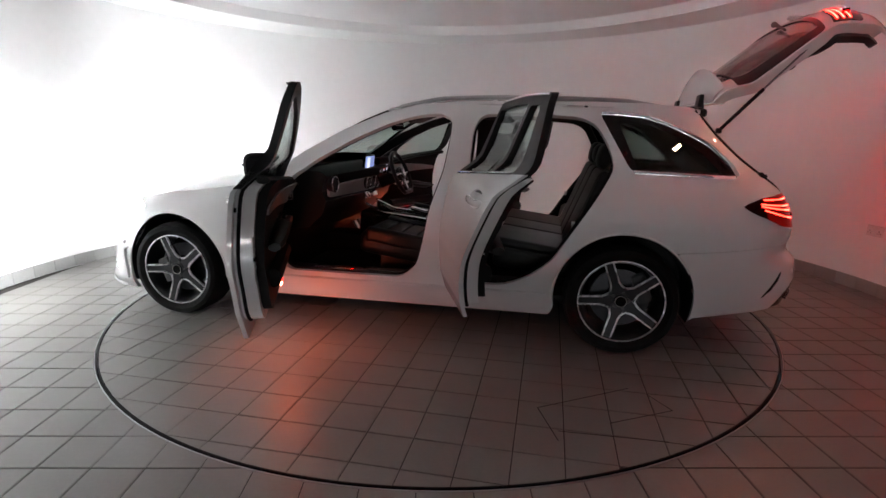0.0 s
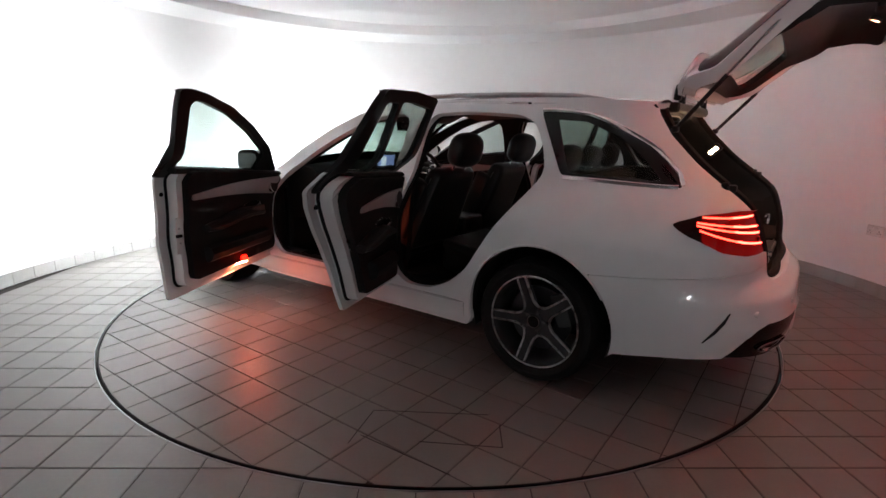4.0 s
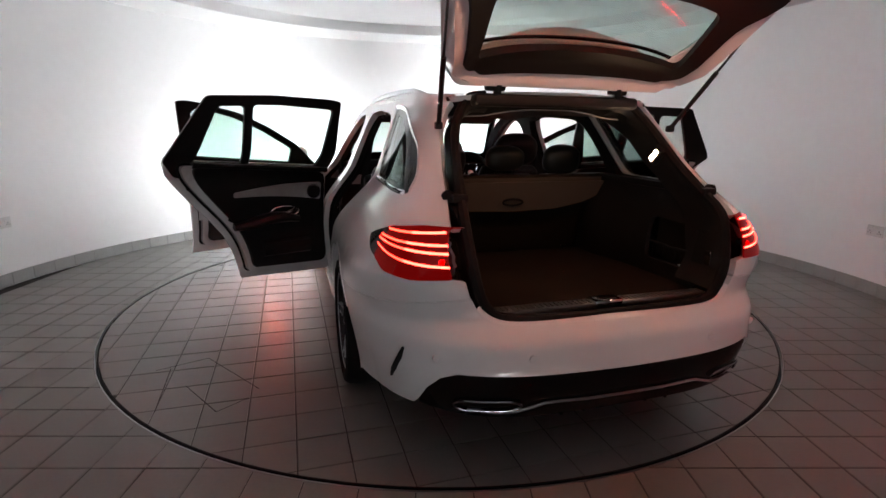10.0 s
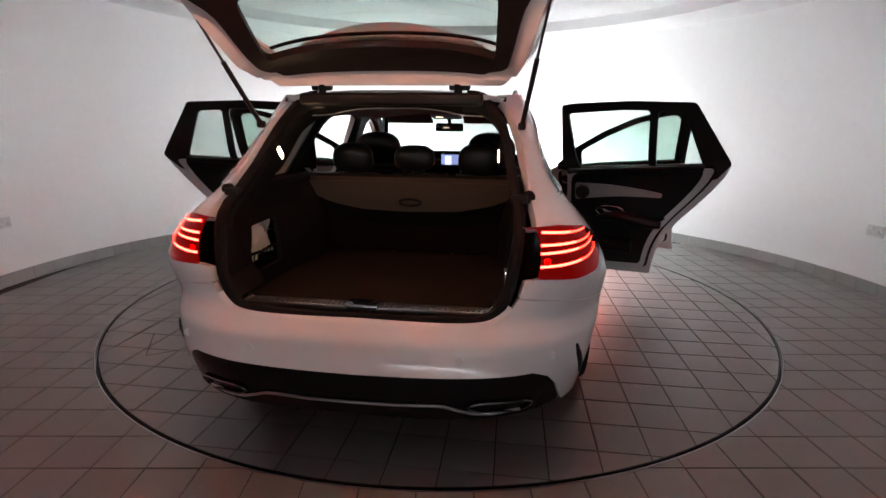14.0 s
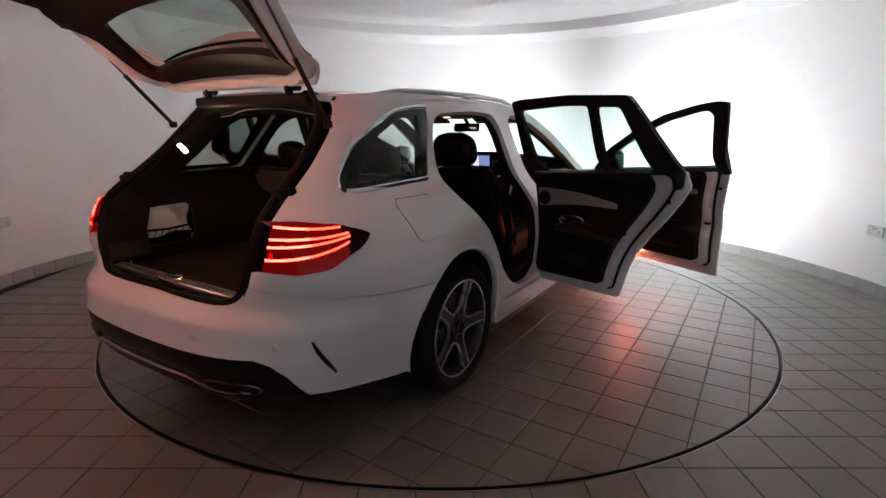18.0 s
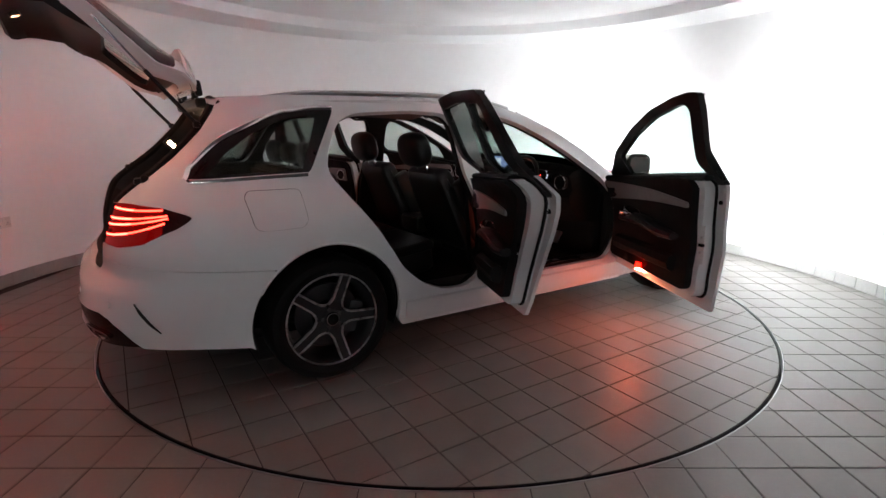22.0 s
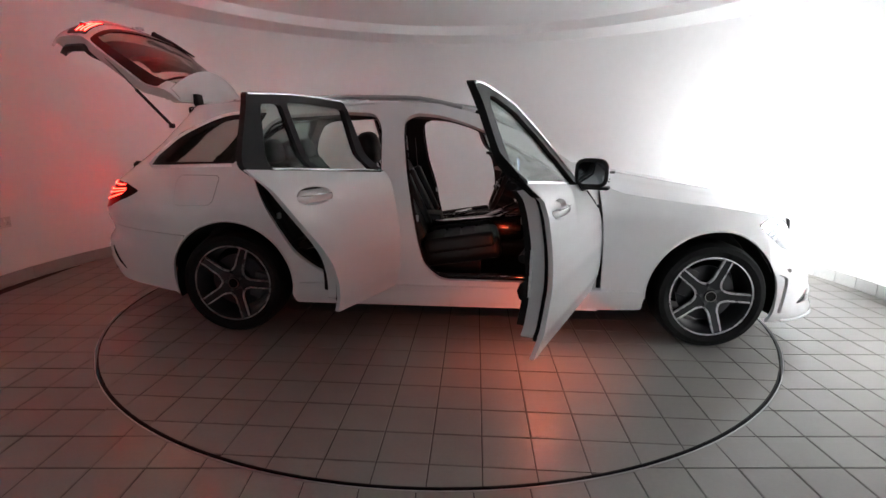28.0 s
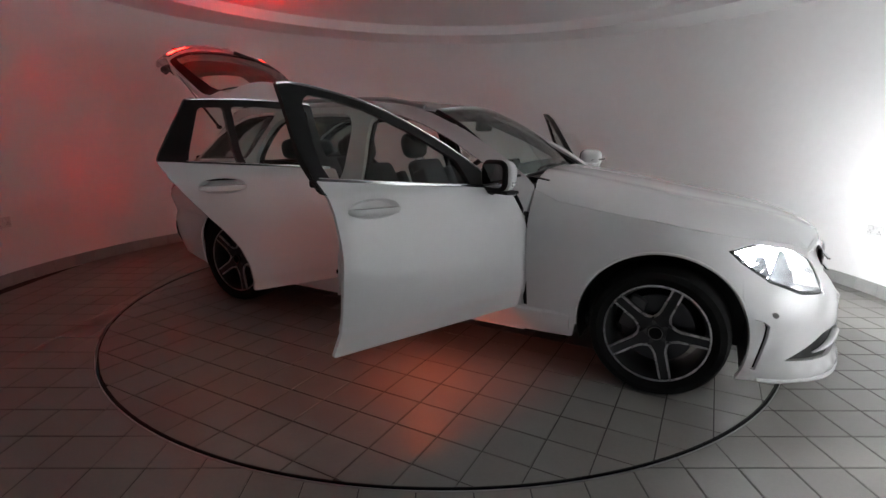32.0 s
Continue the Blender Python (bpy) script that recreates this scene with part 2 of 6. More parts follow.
def room():
    a0 = math.asin(BAY / R_WALL)
    n = 96
    bm = bmesh.new()
    ring = []
    for i in range(n + 1):
        a = -math.pi / 2 + a0 + (math.tau - 2 * a0) * i / n
        row = []
        for r, z in ((R_WALL, 0), (R_WALL, Z_SOFFIT + 0.1), (R_WALL + 0.15, Z_SOFFIT + 0.1), (R_WALL + 0.15, 0)):
            row.append(bm.verts.new((r * math.cos(a), r * math.sin(a), z - 0.02)))
        ring.append(row)
    for i in range(n):
        for k in range(4):
            bm.faces.new((ring[i][k], ring[i + 1][k], ring[i + 1][(k + 1) % 4], ring[i][(k + 1) % 4]))
    bm.faces.new(ring[0])
    bm.faces.new(ring[-1][::-1])
    bmesh.ops.recalc_face_normals(bm, faces=bm.faces[:])
    thing("wall_round", "round smooth white painted wall of the chamber", "wall", kind="structure", bm=bm, material=WALL)
    y0 = -math.sqrt(R_WALL ** 2 - BAY ** 2)
    for name, c, s in (("wall_bay_east", (BAY + 0.08, y0 / 2 - 3.1 - 0.12, 1.23), (0.15, 6.2 + y0 - 0.02, 2.5)),
                       ("wall_bay_west", (-BAY - 0.08, y0 / 2 - 3.1 - 0.12, 1.23), (0.15, 6.2 + y0 - 0.02, 2.5))):
        thing(name, "plain grey wall of the drive-in bay", "wall", kind="structure", bm=box(c, s), material=BAYWALL)
    shutter = thing("door_1", "closed grey roller shutter across the drive-in bay", "shutter", kind="structure", bm=box((0, -6.34, 1.23), (3.9, 0.05, 2.5)), material=BAYWALL)
    for k in range(22):
        part("slat", box((0, -6.30, 0.12 + 0.1 * k), (3.68, 0.03, 0.092), bevel=0.01), BAYWALL, shutter)
    part("light_gap", box((0, -6.28, 2.33), (3.4, 0.02, 0.05)), GAPLIGHT, shutter, "bright gap of daylight over the shutter")
    for x0, x1 in ((-1.7, -0.75), (-0.71, 0.02), (0.06, 0.42), (0.46, 1.7)):
        part("light_gap", box(((x0 + x1) / 2, -6.28, 0.035), (x1 - x0, 0.02, 0.009)), LOWLIGHT, shutter, "bright gap of daylight under the shutter")
    # ceiling: ring soffit, riser and raised disc in one mesh
    bm = bmesh.new()
    prof = ((R_WALL + 0.14, Z_SOFFIT), (R_RECESS, Z_SOFFIT), (R_RECESS, Z_TOP), (0.001, Z_TOP), (0.001, Z_TOP + 0.12), (R_WALL + 0.14, Z_TOP + 0.12))
    b = lathe(prof, seg=128, axis="z")
    bm = joined(bm, b)
    box((0, -4.9, Z_SOFFIT + 0.06), (2 * BAY + 0.3, 3.7, 0.1), bm=bm)
    thing("ceiling", "white ceiling with a raised round middle", "ceiling", kind="structure", bm=bm, material=CEIL)
    # skirting tiles
    sk = thing("baseboard", "grey tile skirting round the white wall", "skirting", kind="structure")
    step = math.tau / 107
    me = None
    k = 0
    a = -math.pi / 2 + a0 + step / 2
    while a < 1.5 * math.pi - a0 - step / 2:
        if me is None:
            b = bmesh.new()
            w = step * R_WALL / 2 - 0.0015
            bmesh.ops.create_cube(b, size=1)
            for v in b.verts:
                v.co = Vector((v.co.x * 0.012, v.co.y * 2 * w * (0.997 if v.co.x < 0 else 1), v.co.z * 0.1))
            bmesh.ops.bevel(b, geom=[e for e in b.edges], offset=0.002, segments=1, affect="EDGES")
            me = mesh_of("skirting_tile", b, SKIRT)
        ob = new("skirting_tile", me)
        ob.parent = sk
        ob.matrix_basis = pose((R_WALL - 0.005) * math.cos(a), (R_WALL - 0.005) * math.sin(a), 0.05, 0, 0, math.degrees(a))
        a += step
        k += 1
    # grout bed under all outer tiles
    bm = lathe(((R_TABLE + 0.011, -0.1), (R_TABLE + 0.011, -0.004), (R_WALL + 0.1, -0.004), (R_WALL + 0.1, -0.1)), seg=128, axis="z")
    box((0, -4.87, -0.054), (2 * BAY + 0.3, 3.1, 0.1), bm=bm)
    fl = thing("floor", "taupe ceramic floor tiles laid in a square grid", "floor", kind="structure", bm=bm, material=GROUT)
    part("edge_trim", lathe(((R_TABLE + 0.006, -0.05), (R_TABLE + 0.010, -0.05), (R_TABLE + 0.010, 0.001), (R_TABLE + 0.006, 0.001)), seg=160, axis="z"), STEEL, fl, "thin worn steel edge round the turntable")
    return fl


def tile_mesh(name, w):
    b = bmesh.new()
    bmesh.ops.create_cube(b, size=1)
    for v in b.verts:
        v.co = Vector((v.co.x * w, v.co.y * w, v.co.z * 0.012 - 0.006))
    bmesh.ops.bevel(b, geom=[e for e in b.edges if all(v.co.z > -0.001 for v in e.verts)], offset=0.0025, segments=1, affect="EDGES")
    return mesh_of(name, b, TILE, smooth=False)


def cut_tiles(squares, keep, name, parent, w, single=False):
    """Tiles cut by the rim: keep(x, y) is how far inside a corner lies (positive: inside). single: each a part, else joined."""
    bm = bmesh.new()
    for cx, cy, turn in squares:
        c, s = math.cos(turn), math.sin(turn)
        pts = []
        m = 6
        for k in range(4 * m):
            e, t = divmod(k, m)
            t = t / m
            q = [(-1 + 2 * t, -1), (1, -1 + 2 * t), (1 - 2 * t, 1), (-1, 1 - 2 * t)][e]
            pts.append((cx + w / 2 * (q[0] * c - q[1] * s), cy + w / 2 * (q[0] * s + q[1] * c)))
        out = []
        for k in range(len(pts)):
            p, q = pts[k], pts[(k + 1) % len(pts)]
            a, b = keep(*p), keep(*q)
            if a > 0:
                out.append(p)
            if a * b < 0:
                t = a / (a - b)
                out.append((p[0] + (q[0] - p[0]) * t, p[1] + (q[1] - p[1]) * t))
        if len(out) < 3:
            continue
        top = [bm.verts.new((x, y, 0)) for x, y in out]
        low = [bm.verts.new((x, y, -0.01)) for x, y in out]
        bm.faces.new(top)
        for k in range(len(out)):
            bm.faces.new((top[k], low[k], low[(k + 1) % len(out)], top[(k + 1) % len(out)]))
        if single:
            bmesh.ops.recalc_face_normals(bm, faces=bm.faces[:])
            part(name, bm, TILE, parent, smooth=False)
            bm = bmesh.new()
    if single:
        return
    bmesh.ops.recalc_face_normals(bm, faces=bm.faces[:])
    ob = part(name, bm, TILE, parent, smooth=False)
    ob["kind"] = "stuff"


def room_tiles(fl):
    w = P_TILE - 0.005
    me = tile_mesh("floor_tile", w)
    turn = 0.0119
    c, s = math.cos(turn), math.sin(turn)
    whole, cut = [], []
    for i in range(-20, 20):
        for j in range(-32, 20):
            gx, gy = 0.6972 + (i + 0.5) * P_TILE, -2.1203 + (j + 0.5) * P_TILE
            x, y = gx * c - gy * s, gx * s + gy * c
            rr = [math.hypot(x + dx * w / 2, y + dy * w / 2) for dx in (-1, 1) for dy in (-1, 1)]
            if y < -6.2 or (abs(x) > BAY - 0.02 and y < -2.9):
                continue
            if max(rr) < R_TABLE + 0.013 or (min(rr) > R_WALL and (y > -2.6 or abs(x) > BAY - 0.02)):
                continue
            if min(rr) > R_TABLE + 0.013:
                whole.append((x, y, turn))
            else:
                cut.append((x, y, turn))
    near = sorted(whole, key=lambda q: q[1] < -3.3 and 50 or q[1])
    for x, y, t in near[:300]:
        ob = new("floor_tile", me)
        ob.parent = fl
        ob.matrix_basis = pose(x, y, 0, 0, 0, math.degrees(t))
    cut_tiles(near[300:], lambda x, y: 1.0, "far_floor_tiles", fl, w)
    cut_tiles(cut, lambda x, y: math.hypot(x, y) - R_TABLE - 0.013, "cut_floor_tile", fl, w, True)


def turntable():
    bm = lathe(((0.001, -0.12), (R_TABLE - 0.012, -0.12), (R_TABLE - 0.012, -0.004), (0.001, -0.004)), seg=128, axis="z")
    tt = thing("turntable", "round turntable tiled in taupe, flush with the floor", "turntable", kind="structure", bm=bm, material=GROUT)
    part("rim", lathe(((R_TABLE - 0.011, -0.05), (R_TABLE - 0.005, -0.05), (R_TABLE - 0.005, 0.0015), (R_TABLE - 0.011, 0.0015)), seg=160, axis="z"), RUBBER, tt, "thin black edging of the turntable")
    return tt


def table_tiles(tt):
    w = P_TILE - 0.005
    me = tile_mesh("turntable_tile", w)
    whole, cut, under = [], [], []
    for i in range(-13, 13):
        for j in range(-13, 13):
            x, y = 0.10 + (i + 0.5) * P_TILE, 0.108 + (j + 0.5) * P_TILE
            rr = [math.hypot(x + dx * w / 2, y + dy * w / 2) for dx in (-1, 1) for dy in (-1, 1)]
            if min(rr) > R_TABLE - 0.025:
                continue
            if max(rr) < R_TABLE - 0.03:
                (under if abs(y) < 0.55 and abs(x) < 1.1 else whole).append((x, y, 0))
            else:
                cut.append((x, y, 0))
    for x, y, t in whole[:300]:
        ob = new("turntable_tile", me)
        ob.parent = tt
        ob.matrix_basis = pose(x, y, 0)
    cut_tiles(whole[300:] + under, lambda x, y: 1.0, "hidden_tiles", tt, w)
    cut_tiles(cut, lambda x, y: R_TABLE - 0.012 - math.hypot(x, y), "cut_tile", tt, w, True)


SCORES = (((-0.88, 1.80), (-0.79, 1.56)), ((-0.79, 1.56), (-1.22, 1.28)), ((-1.10, 1.62), (-1.39, 1.45)), ((-1.39, 1.45), (-1.30, 1.32)), ((-0.88, 1.73), (-1.32, 1.71)))


def scores(tt):
    """Thin scored lines in the tiles of the turntable."""
    for p, q in SCORES:
        bm = tube([(p[0], p[1], 0.0), (q[0], q[1], 0.0)], 0.0025, 6, flat=0.5)
        part("score_line", bm, GROUT, tt, "thin dark line scored in the tiles")


def socket(a):
    ob = thing("wall_socket", "white double wall socket with two switches", "socket", group="sockets on the round wall", bm=box((0, 0, 0), (0.146, 0.012, 0.086), bevel=0.006), material=SOCKET)
    for k in (-1, 1):
        part("rocker_switch", box((k * 0.016, -0.008, 0.02), (0.012, 0.008, 0.02), bevel=0.002), SOCKET, ob)
        for dx, dz, w, h in ((0, 0.0, 0.005, 0.009), (-0.011, -0.017, 0.008, 0.004), (0.011, -0.017, 0.008, 0.004)):
            part("pin_slot", box((k * 0.042 + dx, -0.0065, dz), (w, 0.002, h)), GREYPL, ob)
    ob.matrix_basis = pose(3.415 * math.cos(a), 3.415 * math.sin(a), 0.50, 0, 0, math.degrees(a) - 90)
    return ob


FLOOR = room()
TABLE = turntable()


# ---- the car: x forward, y to its left, on the turntable ----
CAR = thing("estate_car", "white estate car, doors and tailgate open, lamps lit, on turntable", "car")
AX_R, AX_F, R_TYRE = -1.213, 1.626, 0.315

# plan outline of one half, by its running length
_t = np.linspace(0, math.pi / 2, 200)
_rx, _ry = -1.3 - 0.94 * np.sin(_t) ** (2 / 3.4), np.cos(_t) ** (2 / 3.4)
_fx, _fy = 1.5 + 0.90 * np.sin(_t) ** (2 / 3.4), np.cos(_t) ** (2 / 3.4)
_px = np.concatenate([_rx[::-1], [0.0], _fx])
_py = np.concatenate([_ry[::-1], [1.0], _fy])
_s = np.concatenate([[0], np.cumsum(np.hypot(np.diff(_px), 0.9 * np.diff(_py)))])
_s -= np.interp(0.0, _px, _s)
_px2 = np.concatenate([(-1.3 - 0.94 * np.sin(_t) ** 0.38)[::-1], [0.0], _fx])
_py2 = np.concatenate([(np.cos(_t) ** 0.38)[::-1], [1.0], _fy])
square = smooth_table([0.15, 0.60, 0.72, 0.94, 1.10, 1.42], [0.0, 0.0, 1.0, 1.0, 0.25, 0.0], 0.03)
S_REAR, S_FRONT = float(_s[0]), float(_s[-1])
half_width = smooth_table([0.15, 0.20, 0.26, 0.36, 0.50, 0.62, 0.74, 0.82, 0.90, 0.96, 1.00, 1.20, 1.34, 1.42],
                          [0.855, 0.872, 0.876, 0.882, 0.897, 0.902, 0.886, 0.852, 0.792, 0.742, 0.715, 0.632, 0.572, 0.525], 0.018)
front_lean = smooth_table([0.15, 0.20, 0.26, 0.45, 0.60, 0.72, 0.80, 1.5], [0.0, 0.035, 0.0, 0.0, -0.03, -0.10, -0.20, -0.20], 0.02)
nose_taper = smooth_table([0.15, 0.22, 0.40, 0.43, 0.56, 1.5], [-0.10, -0.10, 0.0, 0.03, 0.38, 0.40], 0.03)
_zz = np.linspace(0.15, 1.42, 1271)
_slope = np.interp(_zz, [0.15, 0.36, 0.41, 0.43, 0.478, 0.498, 0.518, 0.535, 0.55, 0.59, 0.62, 0.66, 0.70, 0.88, 0.95, 1.42], [-0.42, -0.30, 0.0, 0.27, 0.175, 0.125, 0.157, 0.35, 0.95, 1.05, 0.5, 0.25, 0.22, 0.26, 0.95, 1.03])
_lean = np.concatenate([[0], np.cumsum(0.5 * (_slope[1:] + _slope[:-1]) * np.diff(_zz))])
_lean -= np.interp(0.53, _zz, _lean)


def rear_lean(z):
    return float(np.interp(z, _zz, _lean))


LIP = [False]  # while a door is built: its shape as it hangs open on its leaning hinges
FRONT = [False]
door_width = smooth_table([0.15, 0.36, 0.50, 0.62, 0.70, 0.80, 0.90, 0.95, 0.98, 1.03, 1.063, 1.10, 1.20, 1.34, 1.42],
                          [0.866, 0.882, 0.897, 0.902, 0.894, 0.878, 0.857, 0.843, 0.828, 0.765, 0.715, 0.678, 0.634, 0.576, 0.530], 0.012)


def skin(s, z, side=1, off=0.0):
    """The place on the outer skin at running length s and height z; off: metres inwards."""
    x, y = float(np.interp(s, _s, _px)), float(np.interp(s, _s, _py))
    if x < -1.3:
        q = min(1.0, max(0.0, square(z)))
        x += q * (float(np.interp(s, _s, _px2)) - x)
        y += q * (float(np.interp(s, _s, _py2)) - y)
    w = half_width(z)
    if z > 0.86:
        w += min(1, (z - 0.86) / 0.15) * (0.022 * math.exp(-((x - 0.2) / 0.8) ** 2) - 0.012)
    if 0.5 < z < 1.0 and -2.0 < x < 2.0:
        w += 0.006 * math.exp(-abs(z - 0.80 + 0.028 * abs(x - 0.4)) / 0.045) * min(1, (2.0 - abs(x)) / 0.5, (1.0 - z) / 0.1)
    if x < -1.3:
        w *= 1 - 0.05 * min(1, (-1.3 - x) / 0.5) * min(1, max(0, (0.66 - z) / 0.4)) ** 1.5
        x += rear_lean(z) * (-1.3 - x) / 0.94
    elif x > 1.5:
        w *= 1 - nose_taper(z) * ((x - 1.5) / 0.9) ** 2.2
        x += front_lean(z) * (x - 1.5) / 0.9
    if LIP[0]:
        w += (door_width(z) - w) * min(1.0, max(0.0, (0.95 - x) / 0.6))
    yy = y * w - off
    if LIP[0] and z < 0.425:
        yy -= 0.021 * (0.425 - z) / 0.107
    if LIP[0] and FRONT[0]:
        yy -= 0.055 * min(1.06, (1.4 - z) / 0.85) * max(0.0, (0.95 - x) / 1.05)
    if off and (s < -1.9 or s > 2.0):
        x += off * (1 - y) * (1 if s < 0 else -1)
        yy = max(0.0, y * w - off * y)
    return Vector((x, side * yy, z))


def s_at(x, z):
    lo, hi = S_REAR, S_FRONT
    for _ in range(40):
        m = (lo + hi) / 2
        if skin(m, z).x < x:
            lo = m
        else:
            hi = m
    return (lo + hi) / 2


def sz(poly):
    return [(s_at(x, z), z) for x, z in poly]


def yz(poly, rear=True):
    """Points of the rear or front face, given by y and z."""
    out = []
    for y, z in poly:
        lo, hi = (S_REAR, -1.3) if rear else (1.5, S_FRONT)
        for _ in range(40):
            m = (lo + hi) / 2
            if (skin(m, z).y < y) == rear:
                lo = m
            else:
                hi = m
        out.append(((lo + hi) / 2, z))
    return out


def arc(cx, cz, r, a0, a1, n=18):
    return [(cx + r * math.cos(math.radians(a0 + (a1 - a0) * i / n)), cz + r * math.sin(math.radians(a0 + (a1 - a0) * i / n))) for i in range(n + 1)]


FRONT_AP = [(0.80, 0.365), (0.06, 0.365), (-0.04, 0.45), (-0.08, 0.60), (-0.115, 0.80), (-0.165, 1.0), (-0.19, 1.2), (-0.19, 1.30), (-0.12, 1.335), (0.02, 1.325),
            (0.2, 1.275), (0.42, 1.18), (0.64, 1.06), (0.82, 0.94), (0.875, 0.80), (0.885, 0.50)]
REAR_AP = [(-0.40, 0.355), (-0.305, 0.42), (-0.30, 0.7), (-0.315, 1.0), (-0.325, 1.25), (-0.37, 1.33), (-0.6, 1.34), (-0.95, 1.315), (-1.04, 1.27), (-1.11, 1.15), (-1.145, 1.03),
           (-1.08, 0.92), (-0.95, 0.73), (-0.82, 0.52), (-0.70, 0.42), (-0.56, 0.36)]
QUARTER = [(-1.045, 1.345), (-1.235, 1.012), (-1.795, 0.992), (-1.75, 1.075), (-1.62, 1.185), (-1.42, 1.285), (-1.2, 1.338)]
TAIL_LAMP = [(-1.785, 0.857), (-1.88, 0.895), (-2.0, 0.915), (-2.06, 0.912)]
TAIL_LAMP_LOW = [(-2.06, 0.745), (-1.98, 0.762), (-1.86, 0.815)]
HOOD_EDGE = [(0.97, 0.935), (1.1, 0.888), (1.3, 0.860), (1.6, 0.826), (1.85, 0.786), (1.99, 0.762), (2.12, 0.737), (2.225, 0.695)]


def head_lamp_line():
    """Outline of the head lamp, from its outer tip over the top to the nose and back below."""
    return sz([(1.876, 0.722), (1.98, 0.748), (2.12, 0.722)]) + yz([(0.497, 0.668), (0.480, 0.59), (0.515, 0.512), (0.64, 0.522)], False) + sz([(2.06, 0.578), (1.935, 0.668)])


def curve(pts, n=8):
    """More points along a polyline, rounded at its bends."""
    q = [Vector(p) for p in pts]
    out = []
    for i in range(len(q) - 1):
        a, p, c, d = q[max(i - 1, 0)], q[i], q[i + 1], q[min(i + 2, len(q) - 1)]
        for k in range(n):
            t = k / n
            out.append(0.5 * (2 * p + (c - a) * t + (2 * a - 5 * p + 4 * c - d) * t * t + (3 * p - a - 3 * c + d) * t ** 3))
    return out + [q[-1]]


def skin_panel(name, poly, holes, material, parent, side, thick=0.02, off=0.0, step=0.05, label="", where=None):
    bm = sheet(poly, holes, where or (lambda s, z: skin(s, z, side, off)), step=step, thick=thick, flip=side > 0, slab=(lambda s, z: skin(s, z, side, off + thick)) if LIP[0] and thick else None)
    ob = part(name, bm, material, parent, label)
    if material is PAINT:
        true_normals(ob)
    return ob


def ribbon(pts, ups, side):
    """A flat strip along points, as wide as the up vectors, one face deep."""
    bm = bmesh.new()
    lo = [bm.verts.new(p) for p in pts]
    hi = [bm.verts.new(Vector(p) + Vector(u)) for p, u in zip(pts, ups)]
    for i in range(len(pts) - 1):
        f = (lo[i], lo[i + 1], hi[i + 1], hi[i])
        bm.faces.new(f if side > 0 else f[::-1])
    return bm


